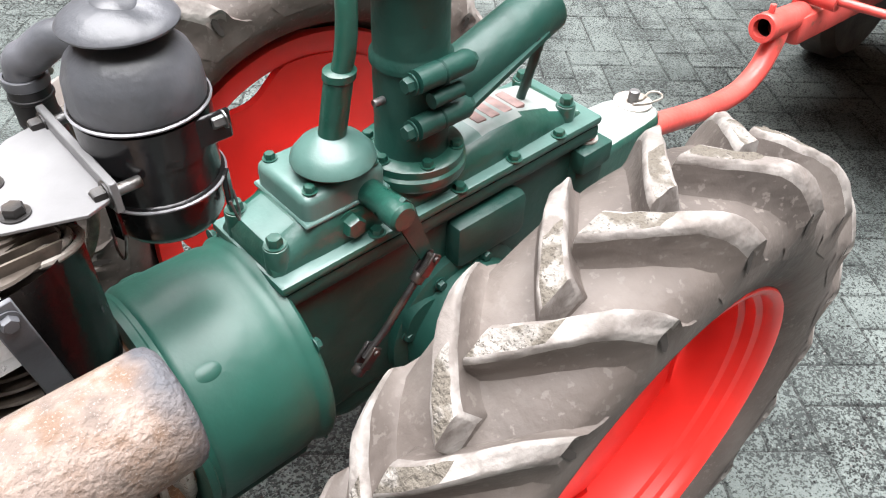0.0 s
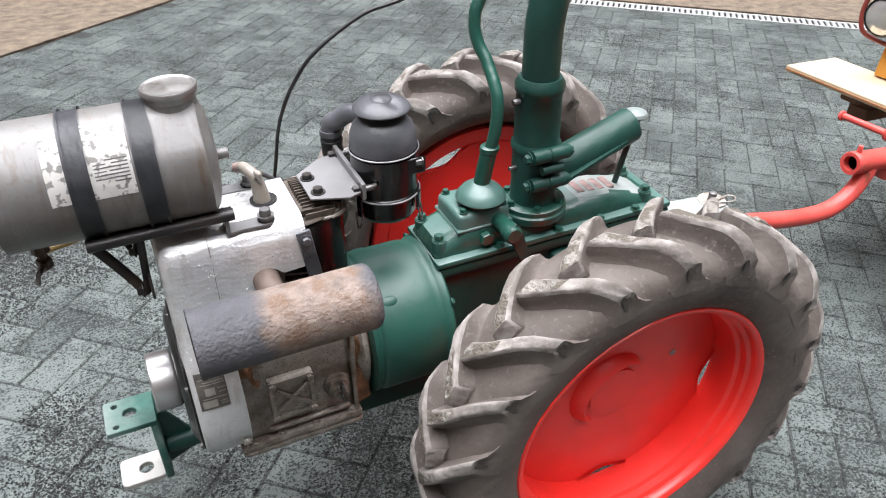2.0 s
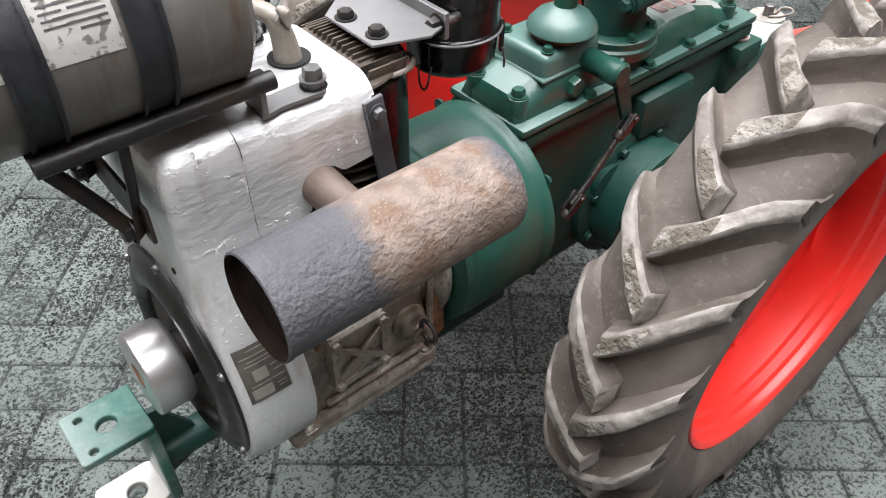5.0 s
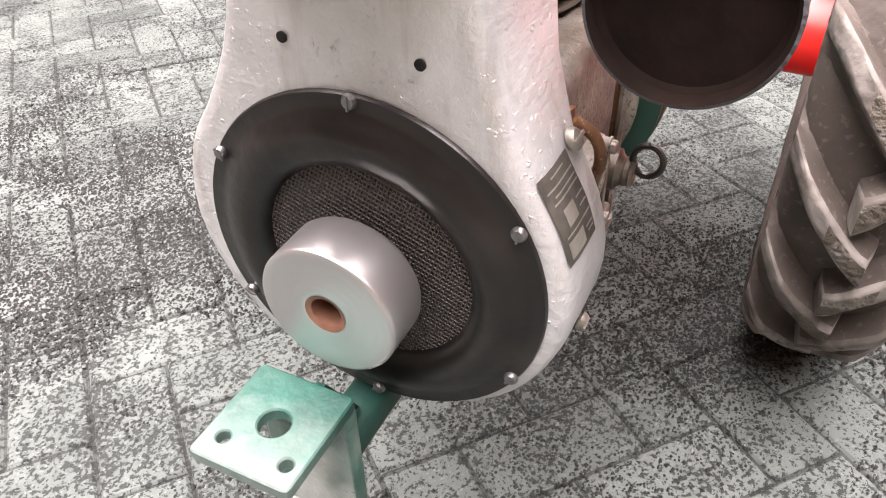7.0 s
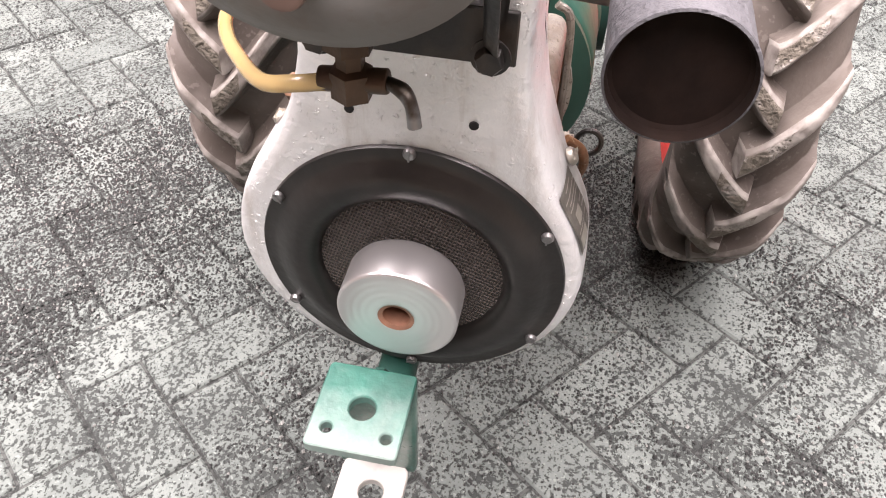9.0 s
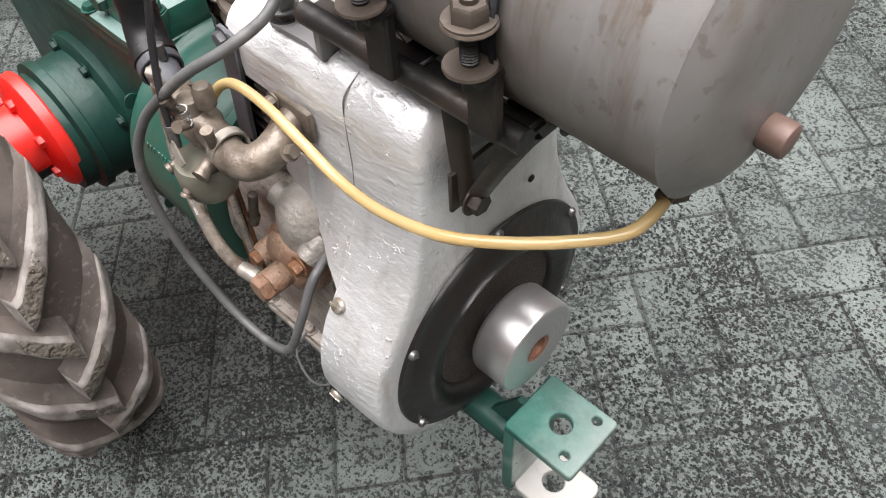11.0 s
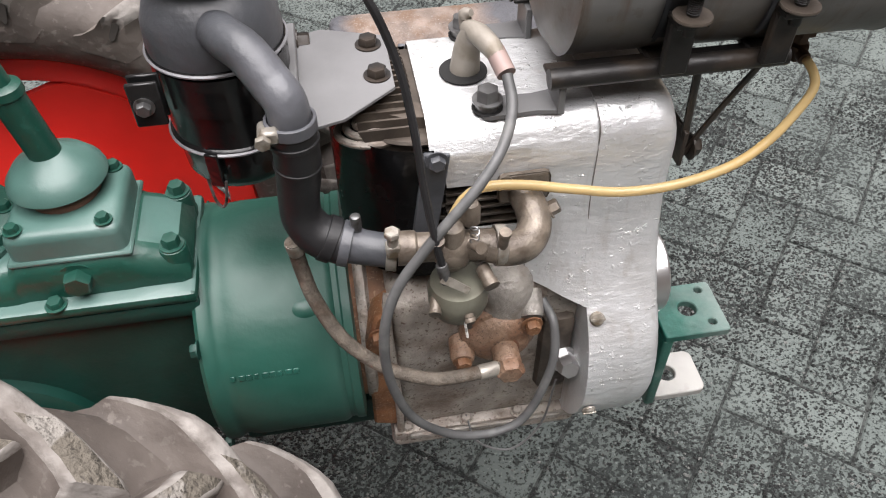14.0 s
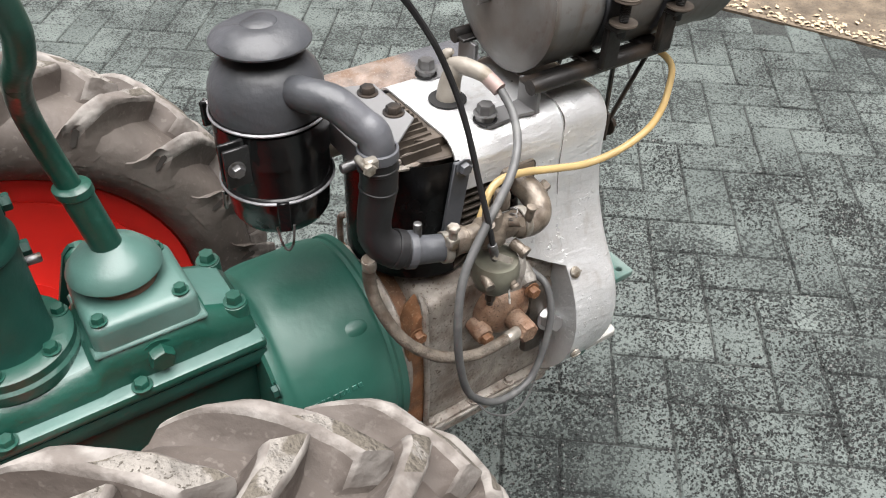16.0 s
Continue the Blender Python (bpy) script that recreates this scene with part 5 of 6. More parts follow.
part("cap_collar", tube([(0.5285, -0.038, 0.430), (0.534, -0.058, 0.4205)], 0.0080, 14, 2), mat("dull_pink_collar", (0.30, 0.22, 0.2), 0.5), plug)
part("cap_rib", tube([(0.511, 0.009, 0.424), (0.513, 0.008, 0.437), (0.517, 0.003, 0.441)], [0.003, 0.0062, 0.003], 10, 4), PLUGCAP, plug)
part("ignition_lead", tube([(0.536, -0.060, 0.408), (0.536, -0.082, 0.392), (0.522, -0.110, 0.375), (0.497, -0.132, 0.355), (0.460, -0.146, 0.319), (0.429, -0.158, 0.281), (0.415, -0.170, 0.236), (0.418, -0.174, 0.170), (0.440, -0.170, 0.098), (0.490, -0.163, 0.045), (0.546, -0.156, 0.046), (0.575, -0.145, 0.115), (0.580, -0.126, 0.160), (0.574, -0.100, 0.172)], 0.0046, 10, 8), LEAD, tractor, "grey rubber ignition lead looping below the carburettor")

# ---- exhaust silencer ----
MY, MZ, MR = 0.178, 0.279, 0.0505
bm = lathe([(MR, 0.412), (MR, 0.660), (MR + 0.001, 0.664), (MR + 0.0008, 0.667), (MR - 0.0012, 0.668), (MR - 0.003, 0.665), (MR - 0.003, 0.658), (MR - 0.006, 0.655), (0, 0.653)], AX(0, MY, MZ), 56)
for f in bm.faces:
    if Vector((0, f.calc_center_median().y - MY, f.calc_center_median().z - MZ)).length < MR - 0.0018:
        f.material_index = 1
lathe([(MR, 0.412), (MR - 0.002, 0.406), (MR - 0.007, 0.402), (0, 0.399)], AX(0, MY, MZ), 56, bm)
muffler = part("exhaust_silencer", bm, [BURNT, SOOT_SHADE], tractor, "rust-blotched steel silencer with burnt grey ends")
part("exhaust_stub", tube([(0.540, 0.055, 0.285), (0.540, 0.09, 0.284), (0.540, 0.125, 0.282), (0.540, 0.150, 0.280)], [0.021, 0.0205, 0.0205, 0.0205], 24, 5), mat("hot_brown_pipe", (0.13, 0.098, 0.082), 0.6, 0.3, 0.3, 30, 0.3, 120), muffler, "brown exhaust stub")
part("exhaust_flange", rbox(0.508, 0.565, 0.060, 0.074, 0.262, 0.312, 0.008, 2), FIN, muffler)

# ---- air cleaner and its bracket ----
AXX, AYY = 0.313, 0.006
air = new("air_cleaner")
air.parent = tractor
tagged(air, "black oil-bath air cleaner with a mushroom cap")
part("bowl", lathe([(0, 0.300), (0.034, 0.302), (0.045, 0.308), (0.0495, 0.316), (0.0515, 0.350), (0, 0.350)], T(AXX, AYY, 0), 48), BLACK, air)
part("body", lathe([(0, 0.348), (0.0545, 0.348), (0.0560, 0.350), (0.0545, 0.3525), (0.0525, 0.354), (0.0525, 0.421), (0.0545, 0.4235), (0.0562, 0.4255), (0.0545, 0.428), (0, 0.428)], T(AXX, AYY, 0), 48), BLACK, air)
part("upper_shell", lathe([(0, 0.427), (0.0535, 0.428), (0.054, 0.434), (0.0525, 0.452), (0.047, 0.466), (0.036, 0.477), (0.026, 0.482), (0.025, 0.492), (0, 0.492)], T(AXX, AYY, 0), 48), BLACK_DUST, air, "dusty black domed shell")
bm = lathe([(0, 0.4910), (0.030, 0.4910), (0.0430, 0.4905), (0.0452, 0.4915), (0.0455, 0.4932), (0.0440, 0.4955), (0.0390, 0.4998), (0.0310, 0.5050), (0.0200, 0.5085), (0.0165, 0.5082), (0.0145, 0.5098), (0, 0.5108)], T(AXX, AYY, 0), 48)
for v in bm.verts:
    if v.co.z > 0.497:
        v.co.z -= 0.006 * math.exp(-((v.co.x - AXX + 0.012) ** 2 + (v.co.y - AYY - 0.020) ** 2) / 0.00018)
part("cap", bm, BLACK_DUST, air, "dented dusty mushroom cap")
# pale beads: rubbed rim edges with their highlight put into the colour
for z in (0.350, 0.4255):
    part("rim_bead", lathe([(0.0548, z - 0.0016), (0.0566, z - 0.0008), (0.0568, z + 0.0006), (0.0548, z + 0.0018), (0.0548, z - 0.0016)], T(AXX, AYY, 0), 48), BEAD, air, "rubbed rim edge with its highlight in pale colour")
for a in (250, 20, 140):
    c, s = math.cos(radians(a)), math.sin(radians(a))
    bm = rbox(-0.0025, 0.0025, -0.006, 0.006, 0.318, 0.352, 0.001, 1, None, T(AXX + 0.0555 * c, AYY + 0.0555 * s, 0) @ Matrix.Rotation(radians(a), 4, "Z"))
    part("clip", bm, BLACK, air)
    part("clip_wire", tube([(AXX + 0.057 * c - 0.008 * s, AYY + 0.057 * s + 0.008 * c, 0.325), (AXX + 0.060 * c - 0.005 * s, AYY + 0.060 * s + 0.005 * c, 0.305), (AXX + 0.060 * c, AYY + 0.060 * s, 0.297), (AXX + 0.060 * c + 0.005 * s, AYY + 0.060 * s - 0.005 * c, 0.305), (AXX + 0.057 * c + 0.008 * s, AYY + 0.057 * s - 0.008 * c, 0.325)], 0.0013, 6, 4), BOLT, air)
# clamp ears of the holding band
part("band_ear", rbox(0.246, 0.270, -0.046, -0.042, 0.385, 0.424, 0.001, 1), BLACK, air)
part("band_ear", rbox(0.246, 0.270, -0.034, -0.030, 0.385, 0.424, 0.001, 1), BLACK, air)
part("band_ear", rbox(0.262, 0.300, 0.0515, 0.0565, 0.392, 0.420, 0.002, 1), BLACK, air)
part("holding_band", lathe([(0.0530, 0.386), (0.0545, 0.386), (0.0545, 0.421), (0.0530, 0.421), (0.0530, 0.386)], T(AXX, AYY, 0), 48), BLACK, air)
bolt(air, T(0.256, -0.046, 0.404) @ Matrix.Rotation(radians(90), 4, "X"), 0.006, 0.006, BOLT)
bolt(air, AX(0.268, 0.056, 0.412), 0.006, 0.010, BOLT)
bm = slab([(0.372, -0.076), (0.372, 0.062), (0.394, 0.070), (0.450, 0.050), (0.450, -0.030), (0.406, -0.066)], 0.0035, m=T(0, 0, 0.384), bev=0.0006)
rbox(0.3655, 0.3725, -0.080, 0.064, 0.372, 0.400, 0.001, 1, bm)
part("air_cleaner_bracket", bm, STEEL_GREY, tractor, "grey steel bracket plate bolted to the cylinder head")
for x, y in ((0.437, -0.012), (0.434, 0.036)):
    bolt(tractor, T(x, y, 0.3875), 0.0085, 0.007, BLACK_GREASY)
for y in (-0.070, 0.054):
    bolt(tractor, AX(0.3725, y, 0.386), 0.0085, 0.010, BLACK_GREASY)
    part("stay_bolt", can(0.005, 0.03, 0.001, AX(0.345, y, 0.386), 10), BOLT, tractor)

# inlet pipe from the cleaner, rubber hose and clamps
pipe = new("inlet_pipe")
pipe.parent = tractor
tagged(pipe, "grey-black bent pipe joined to a rubber hose")
part("metal_bend", tube([(0.318, -0.028, 0.455), (0.328, -0.050, 0.458), (0.343, -0.070, 0.456), (0.358, -0.087, 0.440), (0.366, -0.098, 0.430), (0.367, -0.101, 0.402)], 0.0158, 24, 8), BLACK_DUST, pipe)
part("hose", tube([(0.367, -0.101, 0.418), (0.367, -0.101, 0.380), (0.362, -0.099, 0.338), (0.363, -0.101, 0.318), (0.374, -0.106, 0.303), (0.395, -0.112, 0.295)], [0.0178, 0.0178, 0.0165, 0.0172, 0.0185, 0.0185], 24, 8), HOSE, pipe)
part("hose_tail", tube([(0.388, -0.110, 0.297), (0.408, -0.115, 0.292), (0.434, -0.121, 0.288)], [0.0165, 0.0148, 0.0142], 20, 5), BLACK_DUST, pipe)


def band(c, d, r, w, name, material, parent):
    m = along(c, Vector(c) + Vector(d))
    bm = lathe([(r - 0.001, -w / 2), (r + 0.0008, -w / 2), (r + 0.0014, -w / 2 + 0.0006), (r + 0.0014, w / 2 - 0.0006), (r + 0.0008, w / 2), (r - 0.001, w / 2)], m, 28)
    return part(name, bm, material, parent)


band((0.367, -0.101, 0.415), (0, -0.02, -1), 0.0178, 0.010, "hose_band", BLACK_DUST, pipe)
band((0.367, -0.101, 0.400), (0, -0.03, -1), 0.0178, 0.004, "hose_band", HOSE, pipe)
band((0.3665, -0.101, 0.377), (-0.1, 0.03, -1), 0.0172, 0.003, "hose_band", HOSE, pipe)
band((0.381, -0.108, 0.3), (1, -0.25, -0.5), 0.0188, 0.010, "hose_band", HOSE, pipe)
band((0.394, -0.1115, 0.2955), (1, -0.25, -0.25), 0.0182, 0.009, "hose_band", BLACK_DUST, pipe)
band((0.431, -0.1205, 0.2885), (1, -0.2, -0.12), 0.0152, 0.009, "brass_clamp", CLAMP, pipe)
bm = can(0.0042, 0.022, 0.001, along((0.347, -0.122, 0.415), (0.347, -0.100, 0.415)), 12)
hexhead(0.0062, 0.004, False, 0, bm, along((0.347, -0.120, 0.415), (0.347, -0.13, 0.415)))
rbox(0.345, 0.359, -0.119, -0.109, 0.410, 0.421, 0.002, 1, bm)
part("clamp_screw", bm, CLAMP, pipe)
bm = can(0.0046, 0.026, 0.001, T(0.431, -0.133, 0.296), 12)
hexhead(0.0068, 0.005, False, 0, bm, T(0.431, -0.133, 0.320))
rbox(0.425, 0.437, -0.138, -0.128, 0.298, 0.310, 0.001, 1, bm)
part("clamp_screw", bm, CLAMP, pipe)
bm = can(0.0045, 0.016, 0.001, T(0.404, -0.110, 0.308), 10)
part("clamp_screw", bm, BOLT, pipe)

# carburettor
carb = new("carburettor")
carb.parent = tractor
carb.matrix_basis = T(0.011, 0.006, -0.006)
tagged(carb, "weathered grey-brown carburettor with float bowl")
bm = lathe([(0, 0), (0.0145, 0), (0.0145, 0.014), (0.0125, 0.016), (0.0125, 0.03), (0.0165, 0.034), (0.0165, 0.052), (0.0135, 0.056), (0.0135, 0.080), (0, 0.080)], along((0.424, -0.132, 0.303), (0.504, -0.137, 0.299)), 28)
can(0.0105, 0.046, 0.003, T(0.468, -0.138, 0.282), 20, bm)
rbox(0.456, 0.482, -0.152, -0.120, 0.286, 0.308, 0.008, 3, bm)
part("carburettor_body", bm, CARB, carb)
part("mixing_top", lathe([(0, 0.325), (0.0085, 0.325), (0.0085, 0.340), (0.0065, 0.344), (0, 0.345)], T(0.484, -0.132, 0), 18), CARB, carb)
part("float_bowl", lathe([(0, 0.2290), (0.008, 0.2300), (0.016, 0.2335), (0.0225, 0.2410), (0.0260, 0.2520), (0.0265, 0.2660), (0.0240, 0.2740), (0, 0.276)], T(0.472, -0.146, -0.004), 32), mat("olive_grey_casting", (0.150, 0.148, 0.115), 0.42, 0.2, 0.3, 30, 0.2, 200, dirt=(0.09, 0.075, 0.055), dscale=26, damt=0.4, dsoft=0.25), carb, "olive-grey dirty float bowl")
for k, (p, q, r) in enumerate((((0.492, -0.146, 0.283), (0.496, -0.160, 0.279), 0.0062), ((0.452, -0.150, 0.262), (0.449, -0.166, 0.258), 0.0048), ((0.474, -0.158, 0.262), (0.477, -0.172, 0.250), 0.0045), ((0.456, -0.146, 0.316), (0.455, -0.150, 0.324), 0.0050), ((0.482, -0.150, 0.316), (0.486, -0.160, 0.322), 0.0045), ((0.508, -0.148, 0.306), (0.509, -0.150, 0.322), 0.0045))):
    L_ = (Vector(q) - Vector(p)).length
    bm = can(r, L_, 0.001, along(p, q), 12)
    lathe([(r * 1.15, 0), (r * 1.15, r * 0.8), (0, r * 0.8)], along(q, Vector(q) * 2 - Vector(p)), 10, bm)
    part("screw_fitting", bm, CARB, carb)
part("lever", slab([(0, -0.004), (0.026, -0.003), (0.026, 0.003), (0, 0.004)], 0.002, m=T(0.456, -0.160, 0.292) @ Matrix.Rotation(radians(70), 4, "X") @ Matrix.Rotation(radians(-35), 4, "Z")), CLAMP, carb)
part("fuel_wire", tube([(0.474, -0.166, 0.262), (0.474, -0.170, 0.24), (0.476, -0.171, 0.222)], 0.0012, 6, 4), STICKER, carb)
part("spring", tube([(0.484 + 0.0035 * math.cos(t), -0.152 + 0.0035 * math.sin(t), 0.318 + 0.0011 * t) for t in np.linspace(0, 18, 36)], 0.0008, 5, 2), BOLT, carb)
part("inlet_elbow", tube([(0.498, -0.137, 0.299), (0.516, -0.141, 0.295), (0.532, -0.136, 0.295), (0.541, -0.124, 0.300), (0.542, -0.110, 0.306), (0.539, -0.096, 0.311), (0.537, -0.080, 0.314)], [0.0140, 0.0145, 0.0148, 0.0148, 0.0146, 0.0142, 0.0142], 22, 7), CARB, carb, "thick weathered intake elbow")
band((0.508, -0.1375, 0.2975), (1, -0.03, -0.1), 0.0162, 0.009, "elbow_clamp", CLAMP, carb)
bm = rbox(0.516, 0.562, -0.094, -0.086, 0.300, 0.332, 0.006, 2)
part("elbow_flange", bm, CARB, carb)
bolt(carb, T(0.556, -0.112, 0.306) @ Matrix.Rotation(radians(60), 4, "Y"), 0.0065, 0.008, CARB)
for x in (0.515,):
    bolt(carb, T(x + 0.006, -0.094, 0.326) @ Matrix.Rotation(radians(90), 4, "X"), 0.0055, 0.006, CARB)
# hoses and cables
part("oil_hose", tube([(0.351, -0.106, 0.300), (0.353, -0.102, 0.262), (0.360, -0.110, 0.226), (0.380, -0.124, 0.182), (0.415, -0.137, 0.148), (0.458, -0.147, 0.133), (0.498, -0.151, 0.138), (0.524, -0.147, 0.136)], 0.0068, 14, 8), BRAID, tractor, "brown braided hose")
for h, p, q in ((0.020, (0.501, -0.151, 0.138), (0.522, -0.147, 0.136)), (0.014, (0.352, -0.104, 0.285), (0.350, -0.106, 0.305))):
    part("hose_ferrule", can(0.0076, h, 0.001, along(p, q), 14), CLAMP, tractor)
part("fuel_hose", tube([(0.830, 0.002, 0.357), (0.831, -0.024, 0.352), (0.824, -0.042, 0.346), (0.798, -0.064, 0.338), (0.763, -0.088, 0.331), (0.725, -0.104, 0.323), (0.677, -0.110, 0.315), (0.630, -0.108, 0.312), (0.585, -0.104, 0.319), (0.545, -0.102, 0.328), (0.512, -0.104, 0.333), (0.494, -0.108, 0.327), (0.482, -0.114, 0.312), (0.474, -0.118, 0.300)], 0.0044, 12, 8), YELLOW, tractor, "amber fuel hose from tank to carburettor")
part("throttle_cable", tube([(0.470, -0.152, 0.285), (0.464, -0.147, 0.320), (0.458, -0.135, 0.365), (0.453, -0.116, 0.420), (0.444, -0.100, 0.465), (0.424, -0.089, 0.512), (0.386, -0.080, 0.562), (0.31, -0.070, 0.612), (0.24, -0.060, 0.632), (0.10, -0.045, 0.68), (-0.1, -0.02, 0.78)], 0.0032, 8, 8), HOSE, tractor, "thin black throttle cable")
bm = can(0.005, 0.02, 0.001, along((0.471, -0.153, 0.278), (0.465, -0.148, 0.310)), 10)
part("cable_end", bm, BOLT, tractor)

# ---- fuel tank on its cradle ----
TZ, TR = 0.4825, 0.0865
tank = new("fuel_tank")
tank.parent = tractor
tank.matrix_basis = T(0.008, 0.006, -0.0040)
tagged(tank, "dented grey cylindrical fuel tank with worn labels")
TM = T(0.712, 0.000, TZ) @ Matrix.Rotation(radians(-2.2), 4, "Z") @ Matrix.Rotation(radians(90), 4, "Y")
bm = lathe([(0, -0.150), (0.040, -0.1495), (0.062, -0.146), (0.076, -0.141), (TR - 0.002, -0.134), (TR + 0.0012, -0.1325), (TR, -0.130), (TR, 0.134), (TR + 0.0012, 0.1365), (TR - 0.002, 0.138), (0.076, 0.145), (0.062, 0.149), (0.03, 0.1505), (0, 0.151)], TM, 64)
rnd = random.Random(3)
for v in bm.verts:
    nz = noise.noise(v.co * 11) * 0.0016
    v.co += Vector((0, v.co.y, v.co.z - TZ)).normalized() * nz if abs(v.co.x - 0.712) < 0.134 else Vector()
    for c, d in ((Vector((0.592, 0.060, 0.545)), 0.030), (Vector((0.80, 0.07, 0.50)), 0.025)):
        q = (v.co - c).length
        if q < d:
            v.co -= Vector((0, v.co.y, v.co.z - TZ)).normalized() * 0.006 * (1 - (q / d) ** 2)
part("tank_shell", bm, TANK, tank)
part("filler_neck", lathe([(0.034, 0.555), (0.0335, 0.572), (0.033, 0.582), (0, 0.582)], T(0.606, 0.004, -0.005), 36), TANK, tank)
part("filler_cap", lathe([(0, 0.580), (0.0335, 0.580), (0.0340, 0.588), (0.0374, 0.5888), (0.0380, 0.5915), (0.0378, 0.5955), (0.0366, 0.5970), (0.0345, 0.5970), (0.0325, 0.5955), (0.012, 0.5968), (0, 0.5972)], T(0.606, 0.004, -0.007), 40), TANK_CAP, tank, "tarnished tin filler cap")
part("end_boss", can(0.0105, 0.016, 0.002, T(0.712, 0, TZ) @ Matrix.Rotation(radians(-2.2), 4, "Z") @ T(0.149, 0, -0.048) @ Matrix.Rotation(radians(90), 4, "Y"), 18), mat("dull_red_boss", (0.17, 0.11, 0.09), 0.5, 0.2), tank, "dull reddish end boss")
part("end_boss", can(0.008, 0.018, 0.002, AX(0.545, 0.010, 0.478), 14), TANK, tank)


def strip_on_tank(x0, x1, a0, a1, lift, material, name, parent, th=0.0015, n=28, label=""):
    rings = [[(x, (TR + lift) * math.cos(a), TZ + (TR + lift) * math.sin(a)) for x in np.linspace(x0, x1, 3)] for a in np.linspace(radians(a0), radians(a1), n)]
    bm = loft(rings, False, None, False)
    bmesh.ops.solidify(bm, geom=list(bm.faces), thickness=-th)
    bm.transform(T(0.712, 0, 0) @ Matrix.Rotation(radians(-2.2), 4, "Z") @ T(-0.712, 0, 0))
    return part(name, bm, material, parent, label)


for x in (0.738, 0.655):
    st = strip_on_tank(x - 0.0130, x + 0.0130, -58, 212, 0.0015, BLACK_DUST, "tank_strap", tank, 0.002, 36, "dusty black steel strap with rolled edges")
    for e in (-0.0122, 0.0122):
        strip_on_tank(x + e - 0.0018, x + e + 0.0018, -58, 212, 0.0048, BLACK_DUST, "strap_edge", st, 0.0015, 36)
    # clamp bolts on the carburettor side
    bm = can(0.0048, 0.056, 0.001, T(x, -0.098, 0.452), 12)
    for k in range(12):
        lathe([(0.0048, 0.4705 + 0.0018 * k), (0.0056, 0.4711 + 0.0018 * k), (0.0048, 0.4717 + 0.0018 * k)], T(x, -0.098, 0), 12, bm)
    part("strap_bolt", bm, BLACK_GREASY, st, "greasy threaded clamp bolt")
    for z in (0.4665, 0.492):
        part("washer", lathe([(0.0048, z), (0.0145, z), (0.015, z + 0.001), (0.0145, z + 0.0025), (0.0048, z + 0.0025), (0.0048, z)], T(x, -0.098, 0), 20), FIN, st)
    bolt(st, T(x, -0.098, 0.4945), 0.0105, 0.009, FIN)
    bm = rbox(x - 0.011, x + 0.011, -0.091, -0.082, 0.412, 0.464, 0.002, 1)
    rbox(x - 0.0125, x + 0.0125, -0.104, -0.083, 0.460, 0.4655, 0.001, 1, bm)
    part("strap_lug", bm, BLACK_GREASY, st, "greasy black clamp lug")
# paper labels with printed lines
st = strip_on_tank(0.672, 0.726, 3, 78, 0.0004, STICKER, "paper_label", tank, 0.0004, 14, "worn white label with faint print")
for k in range(7):
    strip_on_tank(0.676, 0.676 + 0.02 + 0.018 * ((k * 7) % 5) / 5, 16 + 3.1 * k, 17.2 + 3.1 * k, 0.0007, INK, "print_line", st, 0.0003, 3)
for k in range(5):
    strip_on_tank(0.703, 0.718, 19 + 3.1 * k, 20 + 3.1 * k, 0.0007, INK, "print_line", st, 0.0003, 3)
st = strip_on_tank(0.748, 0.776, 3, 66, 0.0004, STICKER, "paper_label", tank, 0.0004, 14, "worn white label with faint print")
# cradle: two rails, lugs to the cylinder head bolts, stays to the cowl front
cradle = new("tank_cradle")
cradle.parent = tractor
cradle.matrix_basis = T(0.008, 0.002, -0.006)
tagged(cradle, "greasy black angle-iron tank cradle")
for s in (1, -1):
    bm = tube([(0.560, s * 0.070, 0.411), (0.66, s * 0.070, 0.411), (0.758, s * 0.070, 0.411)], 0.0085, 14, 3)
    rbox(0.560, 0.758, s * 0.060 - 0.010, s * 0.060 + 0.010, 0.4095, 0.4135, 0.001, 1, bm)
    part("rail", bm, BLACK_GREASY, cradle)
    bm = slab([(0.506, -0.012), (0.512, -0.014), (0.55, -0.012), (0.572, -0.016), (0.572, 0.016), (0.55, 0.012), (0.512, 0.014), (0.506, 0.012)], 0.004, ((0.519, 0, 0.005),), m=T(0.003, s * 0.0565, 0.3775))
    rbox(0.569, 0.575, s * 0.0565 - 0.016, s * 0.0565 + 0.016, 0.3775, 0.409, 0.001, 1, bm)
    part("lug", bm, STEEL_GREY, cradle, "grey lug under the cylinder head bolt")
    bm = tube([(0.752, s * 0.058, 0.405), (0.722, s * 0.056, 0.350), (0.700, s * 0.055, 0.304)], 0.008, 8, 2, flat=0.35)
    tube([(0.690, s * 0.060, 0.405), (0.694, s * 0.058, 0.350), (0.698, s * 0.055, 0.304)], 0.008, 8, 2, flat=0.35, bm=bm)
    part("stay", bm, BLACK_GREASY, cradle, "greasy black flat stay")
    bolt(cradle, AX(0.7035, s * 0.055, 0.312), 0.0095, 0.008, BLACK_GREASY)
bm = rbox(0.690, 0.694, -0.068, 0.070, 0.300, 0.338, 0.001, 1)
part("stay_plate", bm, BLACK_GREASY, cradle)
bm = rbox(0.728, 0.756, -0.078, 0.078, 0.408, 0.416, 0.002, 1)
rbox(0.643, 0.668, -0.078, 0.078, 0.408, 0.416, 0.002, 1, bm)
part("cross_bar", bm, BLACK_GREASY, cradle)
